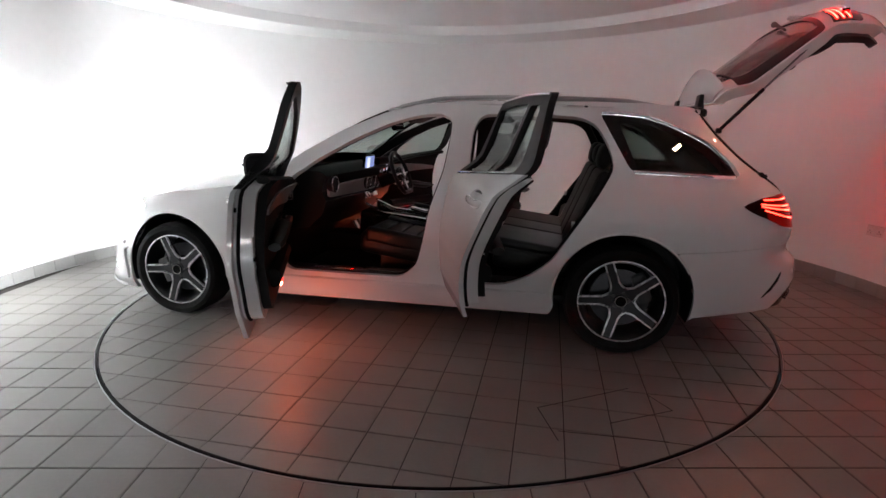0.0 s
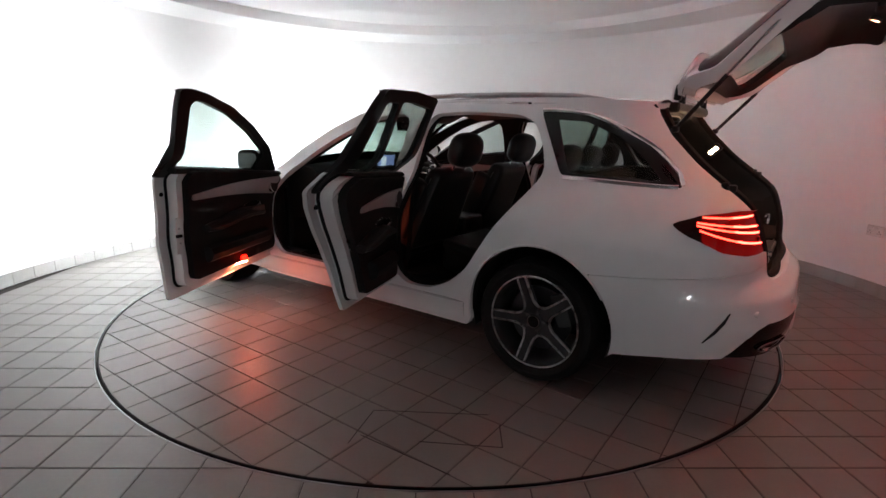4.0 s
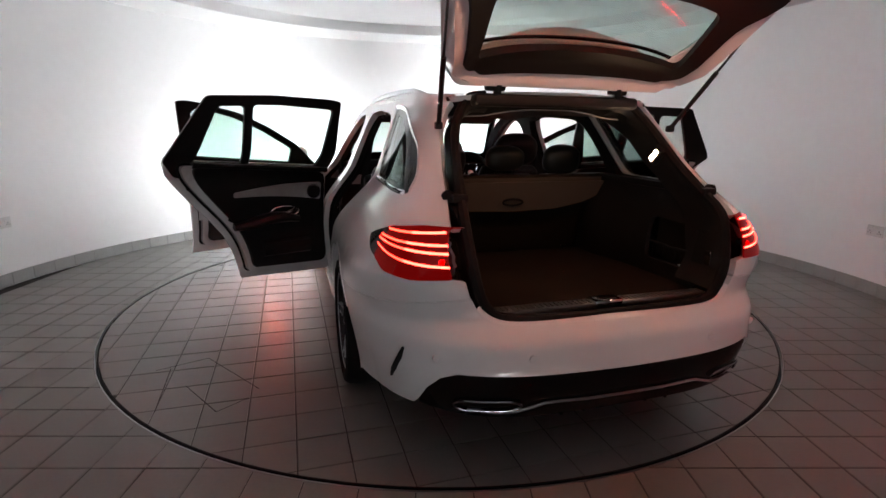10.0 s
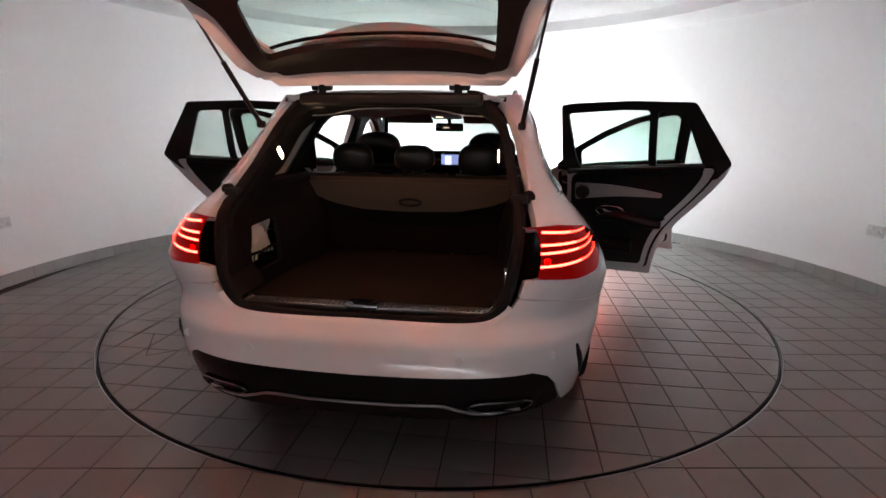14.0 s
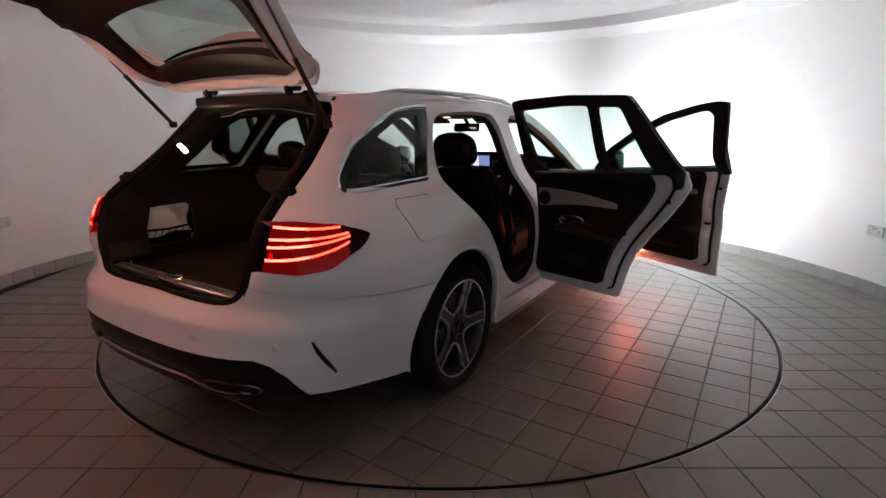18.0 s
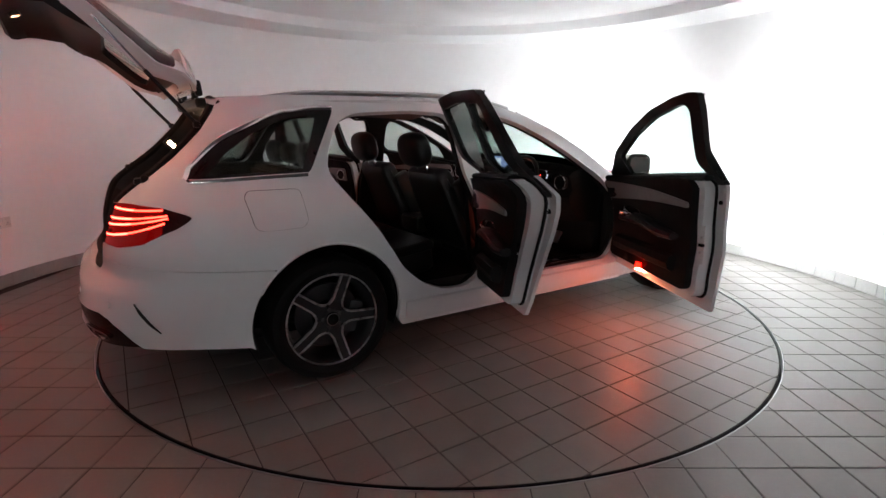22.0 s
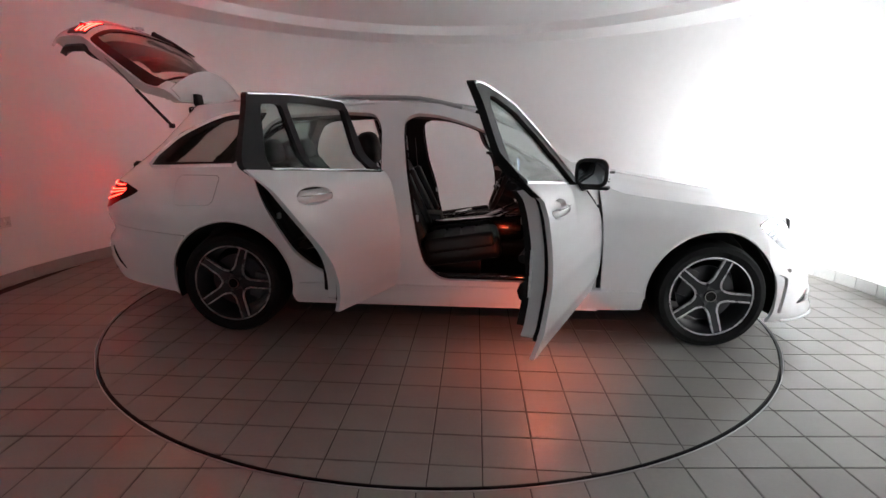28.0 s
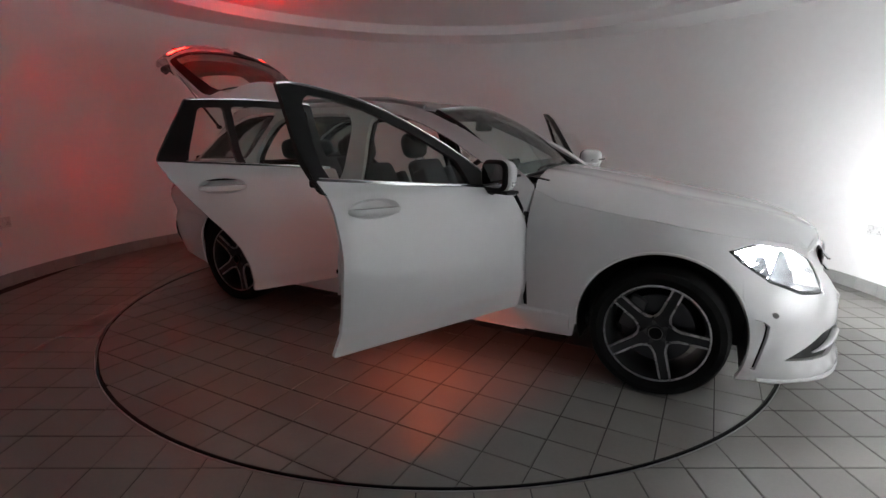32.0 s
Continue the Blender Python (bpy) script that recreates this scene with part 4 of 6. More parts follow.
def build_rear():
    for side in (1, -1):
        up = yz(curve([(0.0, 0.588), (0.30, 0.590), (0.42, 0.594), (0.475, 0.607), (0.515, 0.636), (0.541, 0.682)], 4))
        poly = up + sz([(-2.06, 0.666), (-1.7, 0.622), (-1.482, 0.602)]) + sz(arc(AX_R, 0.318, 0.380, 137, 195, 12)) + sz([(-1.60, 0.235), (-1.85, 0.265)]) + yz([(0.712, 0.282), (0.700, 0.315), (0.684, 0.375), (0.650, 0.422), (0.60, 0.443), (0.3, 0.440), (0.0, 0.436)])
        bm = bmesh.new()
        rows = [[bm.verts.new(skin(a, b, side, off) + Vector((0, 0, dz))) for off, dz in ((0.0, 0.0), (0.012, 0.007), (0.034, 0.009), (0.056, 0.007))] for a, b in up[:-3]]
        for A, B in zip(rows, rows[1:]):
            for k in range(3):
                bm.faces.new((A[k], B[k], B[k + 1], A[k + 1]))
        bmesh.ops.recalc_face_normals(bm, faces=bm.faces[:])
        part("bumper_shelf", bm, PAINT, CAR, "white shelf of the bumper under the boot opening")
        skin_panel("rear_bumper", fillet(poly, 0.001, 0.03), [], PAINT, CAR, side, thick=0.02, step=0.014)
        part("bumper_vent", tube([skin(s_at(x, z), z, side, -0.001) for x, z in ((-2.036, 0.502), (-2.018, 0.458), (-1.988, 0.408), (-1.951, 0.36))], [0.006, 0.014, 0.014, 0.006], 6, flat=0.5), BLACK, CAR, "black air slot")
        dif = yz([(0.0, 0.45), (0.60, 0.456), (0.668, 0.435), (0.702, 0.385), (0.712, 0.335), (0.705, 0.285), (0.5, 0.272), (0.0, 0.265)])
        skin_panel("diffuser", fillet(dif, 0.001, 0.04), [], GLOSSBLACK, CAR, side, thick=0.02, off=0.012, label="black lower diffuser")
        # tail pipe trim
        q = [(-0.115, 0.0), (-0.085, 0.020), (0.07, 0.024), (0.115, 0.008), (0.07, -0.016), (-0.08, -0.020)]
        pts = [skin(*yz([(0.495 - y, 0.322 + z)])[0], side, -0.002) for y, z in fillet(q, 0.02, 0.03)]
        ex = part("tailpipe_trim", tube(pts, 0.0045, 6, closed=True), DARKSTEEL, CAR, "dark steel tailpipe trim")
        part("tailpipe_hole", sheet(fillet(yz([(0.495 - y, 0.322 + z) for y, z in q]), 0.012, 0.03), [], lambda s, z: skin(s, z, side, 0.008), step=0.05, thick=0.01, flip=side > 0), GLOSSBLACK, ex)
        part("diffuser_strip", tube([skin(*yz([(y, z)])[0], side, -0.003) for y, z in ((0.0, 0.330), (0.15, 0.331), (0.27, 0.336), (0.31, 0.334), (0.35, 0.320), (0.40, 0.303), (0.46, 0.298), (0.56, 0.306))], 0.005, 6), STEEL, CAR, "chrome strip of the diffuser")
        for y, z in ((0.36, 0.495), (0.66, 0.49)):
            part("parking_sensor", cyl(skin(*yz([(y, z)])[0], side) + Vector((0.004, 0, 0)), 0.014, 0.014, "x", 16), PAINT, CAR)
        for k in (0.13, 0.22):
            part("diffuser_fin", box((-2.16, side * k, 0.27), (0.08, 0.012, 0.04), bevel=0.004), BLACK, CAR)
        # drain channel of the tailgate opening
        gut = [skin(*p, side, 0.05) for p in yz(curve([(0.34, 1.368), (0.41, 1.358), (0.465, 1.305), (0.51, 1.22), (0.54, 1.09), (0.555, 1.02), (0.575, 0.92), (0.56, 0.80), (0.538, 0.70), (0.505, 0.637), (0.44, 0.604), (0.2, 0.592), (0.0, 0.589)], 4))]
        part("tailgate_seal", tube(gut, 0.02, 8), RUBBER, CAR, "black rubber tailgate seal")
        part("bump_stop", cyl(skin(*yz([(0.575, 1.0)])[0], side, 0.01), 0.022, 0.03, "x", 16, bevel=0.004), RUBBER, CAR)
    part("loading_sill", box((-2.078, 0, 0.608), (0.062, 0.90, 0.024), bevel=0.006), STEEL, CAR, "ribbed metal loading sill")
    for k in range(46):
        if abs(k - 22.5) > 3:
            part("sill_rib", box((-2.080, -0.43 + 0.86 * k / 45, 0.621), (0.034, 0.007, 0.006)), STEEL, CAR)
    part("latch_plate", box((-2.082, 0, 0.620), (0.066, 0.115, 0.022), bevel=0.008), CHROME, CAR, "tailgate latch plate")
    part("latch_slot", box((-2.084, 0, 0.629), (0.034, 0.07, 0.012), bevel=0.004), GLOSSBLACK, CAR)
    part("roof_rear_edge", box((-1.640, 0, 1.348), (0.07, 0.76, 0.050), bevel=0.022, seg=3), BLACK, CAR, "black edge over the boot opening")
    low = curve([(-0.47, 1.285), (-0.30, 1.292), (-0.22, 1.306), (-0.12, 1.318), (0.0, 1.320), (0.12, 1.318), (0.22, 1.306), (0.30, 1.292), (0.47, 1.285)], 3)
    part("boot_top_trim", sheet([(-0.47, 1.345)] + [tuple(p) for p in low] + [(0.47, 1.345)], [], lambda y, z: Vector((-1.60 + 1.2 * (1.345 - z), y, z)), step=0.05, thick=0.02, flip=True), BLACK, CAR, "black trim over the boot opening")
    part("trim_edge", tube([Vector((-1.605 + 1.2 * (1.345 - p[1]), p[0], p[1] - 0.002)) for p in low], 0.003, 6), ALUTRIM, CAR, "thin pale edge of the trim")


# ---- wheels ----
def wheel(x, side, front):
    w = part("wheel", lathe(((0.215, -0.10), (0.232, -0.10), (0.232, 0.088), (0.236, 0.100), (0.229, 0.103), (0.222, 0.092), (0.212, 0.06), (0.208, -0.08)), seg=56), DARKALLOY, CAR, "dark alloy wheel with bright twin spokes")
    tyre = ((0.232, -0.105), (0.27, -0.118), (0.297, -0.112), (0.309, -0.09), (R_TYRE, -0.06), (R_TYRE, 0.06), (0.309, 0.09), (0.297, 0.112), (0.27, 0.118), (0.240, 0.107), (0.230, 0.095))
    part("tyre", lathe(tyre, seg=64), RUBBER, w, "black low-profile tyre")
    part("rim_edge", lathe(((0.228, 0.098), (0.2365, 0.100), (0.2365, 0.106), (0.229, 0.106)), seg=56), SILVER, w, "machined rim edge")
    part("brake_disc", lathe(((0.08, 0.0), (0.165, 0.0), (0.165, 0.02), (0.08, 0.02)), seg=40), DISC, w)
    part("caliper", box((0.13 if front else -0.13, 0.015, 0.02), (0.08, 0.06, 0.17), bevel=0.02), GREYPL, w)
    part("hub", cyl((0, 0.062, 0), 0.06, 0.05, "y", 32, r2=0.045, bevel=0.005), DARKALLOY, w)
    part("hub_cap", cyl((0, 0.090, 0), 0.033, 0.012, "y", 32, bevel=0.003), GLOSSBLACK, w, "round black hub cap")
    part("cap_ring", lathe(((0.029, 0.095), (0.033, 0.095), (0.033, 0.099), (0.029, 0.099)), seg=32), CHROME, w)
    for k in range(5):
        a = math.radians(72 * k + 90)
        c, s = math.cos(a), math.sin(a)

        def place(r, t, h):
            return Vector((r * c - t * s, h, r * s + t * c))
        bm = bmesh.new()
        rows = []
        for r, t, h in ((0.045, 0.034, 0.080), (0.09, 0.029, 0.082), (0.17, 0.0265, 0.090), (0.232, 0.0255, 0.096)):
            rows.append([bm.verts.new(place(r, q * t, hh)) for q, hh in ((-1, h - 0.028), (-1, h), (1, h), (1, h - 0.028))])
        for i in range(3):
            for j in range(4):
                bm.faces.new((rows[i][j], rows[i][(j + 1) % 4], rows[i + 1][(j + 1) % 4], rows[i + 1][j]))
        bmesh.ops.recalc_face_normals(bm, faces=bm.faces[:])
        part("spoke", bm, DARKALLOY, w)
        for q in (-1, 1):
            bm = bmesh.new()
            rows = []
            for r, t0, t1, h in ((0.064, 0.036, 0.0475, 0.083), (0.082, 0.0245, 0.036, 0.085), (0.105, 0.0185, 0.0285, 0.088), (0.17, 0.0185, 0.0275, 0.094), (0.233, 0.018, 0.0265, 0.0995)):
                rows.append([bm.verts.new(place(r, q * tt, hh)) for tt, hh in ((t0, h - 0.012), (t0, h), (t1, h), (t1, h - 0.012))])
            for i in range(4):
                for j in range(4):
                    bm.faces.new((rows[i][j], rows[i][(j + 1) % 4], rows[i + 1][(j + 1) % 4], rows[i + 1][j]))
            bmesh.ops.recalc_face_normals(bm, faces=bm.faces[:])
            part("spoke_edge", bm, SILVER, w, "machined spoke edge")
        # link from this spoke to the next at the hub
        a2 = math.radians(72 * k + 126)
        part("wheel_bolt", cyl((0.048 * math.cos(a2), 0.078, 0.048 * math.sin(a2)), 0.009, 0.02, "y", 8), GREYPL, w)
    w.matrix_basis = pose(x, side * 0.777, R_TYRE - 0.006, 0, 0, 0 if side > 0 else 180) @ pose(0, 0, 0, 0, 20 * side, 0)


# ---- doors ----
FRONT_DOOR = [(0.952, 0.33), (0.948, 0.80), (0.945, 0.905), (0.86, 0.952), (0.4, 0.991), (-0.131, 1.034), (-0.101, 0.9), (-0.089, 0.8), (-0.085, 0.74), (-0.092, 0.62), (-0.093, 0.5), (-0.098, 0.42), (-0.119, 0.315)]
FRONT_FRAME = [(0.865, 0.962), (0.68, 1.117), (0.45, 1.247), (0.22, 1.345), (0.0, 1.397), (-0.12, 1.413), (-0.184, 1.408), (-0.135, 1.034)]
FRONT_GLASS = [(0.66, 0.960), (0.645, 1.085), (0.42, 1.212), (0.2, 1.307), (0.0, 1.356), (-0.065, 1.362), (-0.096, 1.335), (-0.062, 0.985)]
REAR_DOOR = [(-0.222, 0.325), (-0.228, 0.6), (-0.235, 1.0), (-1.185, 1.063), (-1.157, 0.98), (-1.103, 0.9), (-1.023, 0.8), (-0.937, 0.7), (-0.866, 0.6), (-0.824, 0.5), (-0.803, 0.4), (-0.80, 0.345)]
REAR_FRAME = [(-0.235, 1.0), (-0.255, 1.385), (-0.33, 1.395), (-0.65, 1.403), (-0.98, 1.388), (-1.185, 1.063)]
REAR_GLASS = [(-0.335, 0.985), (-0.290, 1.34), (-0.60, 1.356), (-0.752, 1.351), (-0.748, 0.99)]
REAR_LIGHT = [(-0.790, 0.992), (-0.792, 1.345), (-0.928, 1.338), (-1.06, 1.0)]


def folded(poly, k, cx, low, high=0.978):
    """A door outline drawn in at the edges, with its lower edge at low."""
    z0, z1 = min(z for _, z in poly), max(z for _, z in poly)
    return [(cx + (x - cx) * k, low + (z - z0) * (high - low) / (z1 - z0)) for x, z in poly]


def door(side, front):
    LIP[0] = True
    poly, frame_poly = (FRONT_DOOR, FRONT_FRAME) if front else (REAR_DOOR, REAR_FRAME)
    panes = [FRONT_GLASS] if front else [REAR_GLASS, REAR_LIGHT]
    where = "front" if front else "rear"
    FRONT[0] = front

    def waist(x):
        return 0.952 + 0.082 * (0.86 - x) / 0.991 if front else 1.0 + 0.063 * (-0.235 - x) / 0.95
    hx = 0.075 if front else -0.915
    hz = 0.917 if front else 0.936
    cup = sz([(hx + 0.118 * math.cos(k * math.tau / 28), hz + 0.040 * math.copysign(abs(math.sin(k * math.tau / 28)) ** 0.8, math.sin(k * math.tau / 28))) for k in range(28)])
    d = skin_panel(where + "_door", fillet(sz(poly), 0.012, 0.04), [cup], PAINT, CAR, side, thick=0.02, label="white %s door standing wide open" % where, step=0.03)
    s0 = s_at(hx, hz)

    def dent(s, z):
        k = max(0.0, 1 - ((s - s0) / 0.118) ** 2 - ((z - hz) / 0.040) ** 2)
        return skin(s, z, side, 0.026 * min(1.0, 1.6 * k) ** 0.8)
    part("handle_cup", sheet(cup, [], dent, step=0.014, flip=side > 0), PAINT, d, "rounded recess behind the handle")
    hinge = Vector((0.95 if front else -0.205, side * 0.86, 0))
    turn = (-68.6 if front else -69.0) * side
    # painted edge and folded inner shell
    cx, cz = ((0.36, 0.65) if front else (-0.55, 0.68))
    skin_panel("door_shell", fillet(sz(folded(poly, 0.878, cx, 0.376, 1.016 if front else 1.042)), 0.05, 0.04), [], PAINT, d, side, thick=0.085, off=0.018, label="white folded door edge")
    part("door_seal", tube([skin(a, b, side, 0.040) for a, b in fillet(sz(folded(poly, 0.892, cx, 0.374, 1.018 if front else 1.045)), 0.05, 0.05)], 0.008, 6, closed=True), RUBBER, d, "black rubber seal round the door")
    inner = folded(poly, 0.80, cx + (0.025 if front else 0.018), 0.408, 1.010 if front else 1.030)
    skin_panel("door_card", fillet(sz(inner), 0.06, 0.04), [], TRIM, d, side, thick=0.045, off=0.10, label="dark inner door card")
    # belt rail closing the top of the card
    belt = (0.84, -0.12) if front else (-0.27, -1.05)
    xs = [belt[0] + (belt[1] - belt[0]) * i / 8 for i in range(9)]
    part("belt_trim", tube([skin(s_at(x, waist(x)), waist(x) - 0.016, side, 0.085) for x in xs], 0.028, 8, flat=0.6), TRIM, d)
    part("chrome_strip", tube([skin(s_at(x, waist(x)), waist(x) + 0.002, side, -0.003) for x in xs], 0.004, 8, flat=2.1), CHROME, d, "chrome waist strip")
    # window frame
    holes = [fillet(sz(p), 0.025, 0.03) for p in panes]
    low = list(frame_poly)
    skin_panel("window_frame", fillet(sz(low[:-1] + [(low[-1][0], 0.98)] + ([(0.84, 0.93)] if front else [(-0.24, 0.95)])) if front else sz([(-0.24, 0.96)] + low + [(-1.115, 0.965)]), 0.02, 0.03), [[(a, max(b, waist(a) + 0.003)) for a, b in h] for h in holes], BLACK, d, side, thick=0.032, off=0.004, label="black window frame")
    part("chrome_strip", tube([skin(s, z, side, -0.001) for s, z in curve(sz([(x, z - 0.008) for x, z in (low[:-1] if front else low[1:-1])]))], 0.0035, 8, flat=1.6), CHROME, d, "chrome window strip")
    for p in panes:
        g = part("window_pane", sheet(fillet(sz(p), 0.025, 0.04), [], lambda s, z: skin(s, z, side, 0.022), step=0.09, thick=0.004, flip=side > 0), GLASS, d, "slightly green window glass")
        g.visible_shadow = False
    # outer handle
    hp = [skin(s_at(hx + dx, hz), hz - 0.006 - 0.05 * (dx + 0.11) * 0.2, side, -o) for dx, o in ((0.118, -0.004), (0.105, 0.008), (0.08, 0.016), (0.0, 0.020), (-0.08, 0.016), (-0.105, 0.008), (-0.118, -0.004))]
    part("door_handle", tube(hp, [0.006, 0.008, 0.009, 0.009, 0.009, 0.008, 0.006], 10, flat=1.9), PAINT, d, "white pull handle")
    part("handle_edge", tube([p + Vector((0, side * 0.006, 0.014)) for p in hp[1:-1]], 0.0025, 6), CHROME, d)
    # card details
    deep = 0.150
    ix = (0.80, 0.02) if front else (-0.32, -0.84)
    sweep = [(ix[0] + (ix[1] - ix[0]) * i / 8, 0.862 + 0.015 * math.sin(math.pi * i / 8)) for i in range(9)]
    h = 0.12 if front else 0.11
    inlay = [(x, z + h / 2 * (1 - 0.75 * i / 8)) for i, (x, z) in enumerate(sweep)] + [(x, z - h / 2 * (1 - 0.75 * i / 8)) for i, (x, z) in reversed(list(enumerate(sweep)))]
    skin_panel("door_inlay", fillet(sz(inlay), 0.02, 0.03), [], ALUTRIM, d, side, thick=0.012, off=deep - 0.002 - 0.012 + 0.008, label="pale silver door inlay")
    sp = skin(s_at(ix[0] - 0.045 if front else ix[0] - 0.05, 0.862), 0.862, side, deep + 0.004)
    part("speaker", cyl(sp, 0.040, 0.022, "y", 24, bevel=0.004), BLACK, d, "round door speaker")
    part("speaker_ring", lathe(((0.038, -0.012), (0.044, -0.012), (0.044, 0.012), (0.038, 0.012)), 24, "y", sp), CHROME, d)
    arm = [skin(s_at(x, 0.70), 0.70 + 0.02 * math.sin(i), side, deep + 0.03) for i, x in enumerate([ix[0] - 0.15 - (0.55 if front else 0.38) * k / 5 for k in range(6)])]
    part("armrest", tube(arm, [0.03, 0.045, 0.05, 0.05, 0.045, 0.03], 10, flat=0.7), LEATHER, d, "padded armrest")
    ph = [skin(s_at(ix[0] - 0.16 - 0.13 * k / 4, 0.765 + 0.02 * math.sin(k * 0.8)), 0.765 - 0.012 * k, side, deep + (0.01 if k in (0, 4) else 0.035)) for k in range(5)]
    part("inner_handle", tube(ph, 0.011, 8), CHROME, d, "chrome inner door handle")
    part("handle_bezel", tube([skin(s_at(ix[0] - 0.22, 0.745), 0.745, side, deep - 0.004) + Vector((0.085 * math.cos(a), 0, 0.032 * math.sin(a))) for a in [k * math.tau / 16 for k in range(16)]], 0.006, 6, closed=True), CHROME, d)
    if front:
        part("window_switches", box(skin(s_at(0.55, 0.735), 0.735, side, deep + 0.055), (0.13, 0.03, 0.035), bevel=0.006), CHROME if side < 0 else GREYPL, d, "window switches")
    part("door_pocket", tube([skin(s_at(x, 0.53), 0.53, side, deep + 0.012) for x in [ix[0] - 0.08 - (ix[0] - ix[1] - 0.16) * k / 6 * (1 if front else 0.8) for k in range(7)]], 0.04, 8, flat=1.2), TRIM, d, "lower door pocket")
    # lock in the folded rear edge
    plug = (-0.066, 0.885) if front else (-1.045, 0.90)
    lx, lz = (-0.035, 0.66) if front else (-0.838, 0.71)
    lean = 3 if front else 30
    c0 = skin(s_at(lx, lz), lz, side, 0.106)
    if front:
        part("lock_plate", box(c0, (0.045, 0.006, 0.20), (0, lean, 0), 0.003), PAINT, d)
    part("lock", box(c0 + Vector((-0.006, -side * 0.006, 0)), (0.040, 0.012, 0.018), (0, lean, 0), 0.004), GLOSSBLACK, d, "black door lock claw")
    for dz in (0.04, -0.04):
        part("lock_screw", cyl(c0 + Vector((0, -side * 0.005, dz)), 0.006, 0.005, "y", 10), STEEL, d)
    part("edge_plug", cyl(skin(s_at(*plug), plug[1], side, 0.022), 0.011, 0.012, "y", 14), RUBBER, d)
    if front:
        lampc = skin(s_at(0.45, 0.430), 0.430, side, 0.150)
        part("door_lamp", box(lampc + Vector((-0.006, 0, 0)), (0.045, 0.012, 0.028), bevel=0.004), LAMPDOOR, d, "glowing red door warning lamp")
        part("puddle_lamp", box(skin(s_at(0.45, 0.400), 0.400, side, 0.132), (0.045, 0.024, 0.002)), LAMPPUDDLE, d, "small warm lamp under the door")
        # mirror
        mc = skin(s_at(0.76, 0.985), 0.985, side, 0.0)
        b = bmesh.new()
        bmesh.ops.create_uvsphere(b, u_segments=28, v_segments=16, radius=1)
        for v in b.verts:
            q = v.co.copy()
            v.co = Vector((0.07 * q.x * (0.35 if q.x < 0 else 1.0), 0.086 * math.copysign(abs(q.y) ** 0.6, q.y), 0.076 * math.copysign(abs(q.z) ** 0.62, q.z)))
        b.transform(Matrix.Translation(mc + Vector((0.02, side * 0.088, 0.035))))
        part("mirror_housing", b, PAINT, d, "white door mirror with black base")
        part("mirror_foot", tube([mc + Vector((0.02, -side * 0.01, -0.045)), mc + Vector((0.02, side * 0.06, -0.03)), mc + Vector((0.02, side * 0.10, 0.0))], [0.035, 0.028, 0.03], 8), BLACK, d)
        b = bmesh.new()
        bmesh.ops.create_uvsphere(b, u_segments=28, v_segments=12, radius=1)
        for v in b.verts:
            q = v.co.copy()
            v.co = Vector((0.016 * q.x, 0.087 * math.copysign(abs(q.y) ** 0.58, q.y), 0.077 * math.copysign(abs(q.z) ** 0.60, q.z)))
        b.transform(Matrix.Translation(mc + Vector((-0.014, side * 0.088, 0.035))))
        part("mirror_rim", b, BLACK, d)
        part("mirror_glass", sheet(fillet([(-0.068, -0.056), (0.068, -0.056), (0.068, 0.056), (-0.068, 0.056)], 0.035, 0.03), [], lambda y, z: mc + Vector((-0.0315, side * 0.088 + y, 0.035 + z)), step=0.1, flip=True), MIRROR, d, "mirror glass")
        for dz in (-0.030, -0.044):
            arcp = []
            for k in range(13):
                f = math.radians(-60 + 150 * k / 12)
                arcp.append(mc + Vector((0.02 + 0.0665 * math.cos(f), side * (0.088 + 0.0865 * math.copysign(abs(math.sin(f)) ** 0.6, math.sin(f))), 0.035 + dz)))
            part("mirror_stripe", tube(arcp, 0.0045, 6), CHROME, d, "chrome stripe on the mirror")
        part("mirror_base", box(mc + Vector((0.022, side * 0.11, -0.043)), (0.085, 0.14, 0.018), bevel=0.008), BLACK, d)
        part("indicator", tube([mc + Vector((0.085, side * 0.08, 0.03)), mc + Vector((0.075, side * 0.155, 0.035)), mc + Vector((0.045, side * 0.195, 0.04))], 0.007, 6), GREYPL, d)
    if front:
        part("edge_seal", tube([skin(s_at(0.966, z), z, side, 0.010) for z in (0.36, 0.5, 0.65, 0.8, 0.90)], 0.014, 6), RUBBER, d, "black seal along the hinge edge")
    LIP[0] = FRONT[0] = False
    d.matrix_basis = Matrix.Translation(hinge) @ pose(0, 0, 0, 0, 0, turn) @ Matrix.Translation(-hinge)
    return d


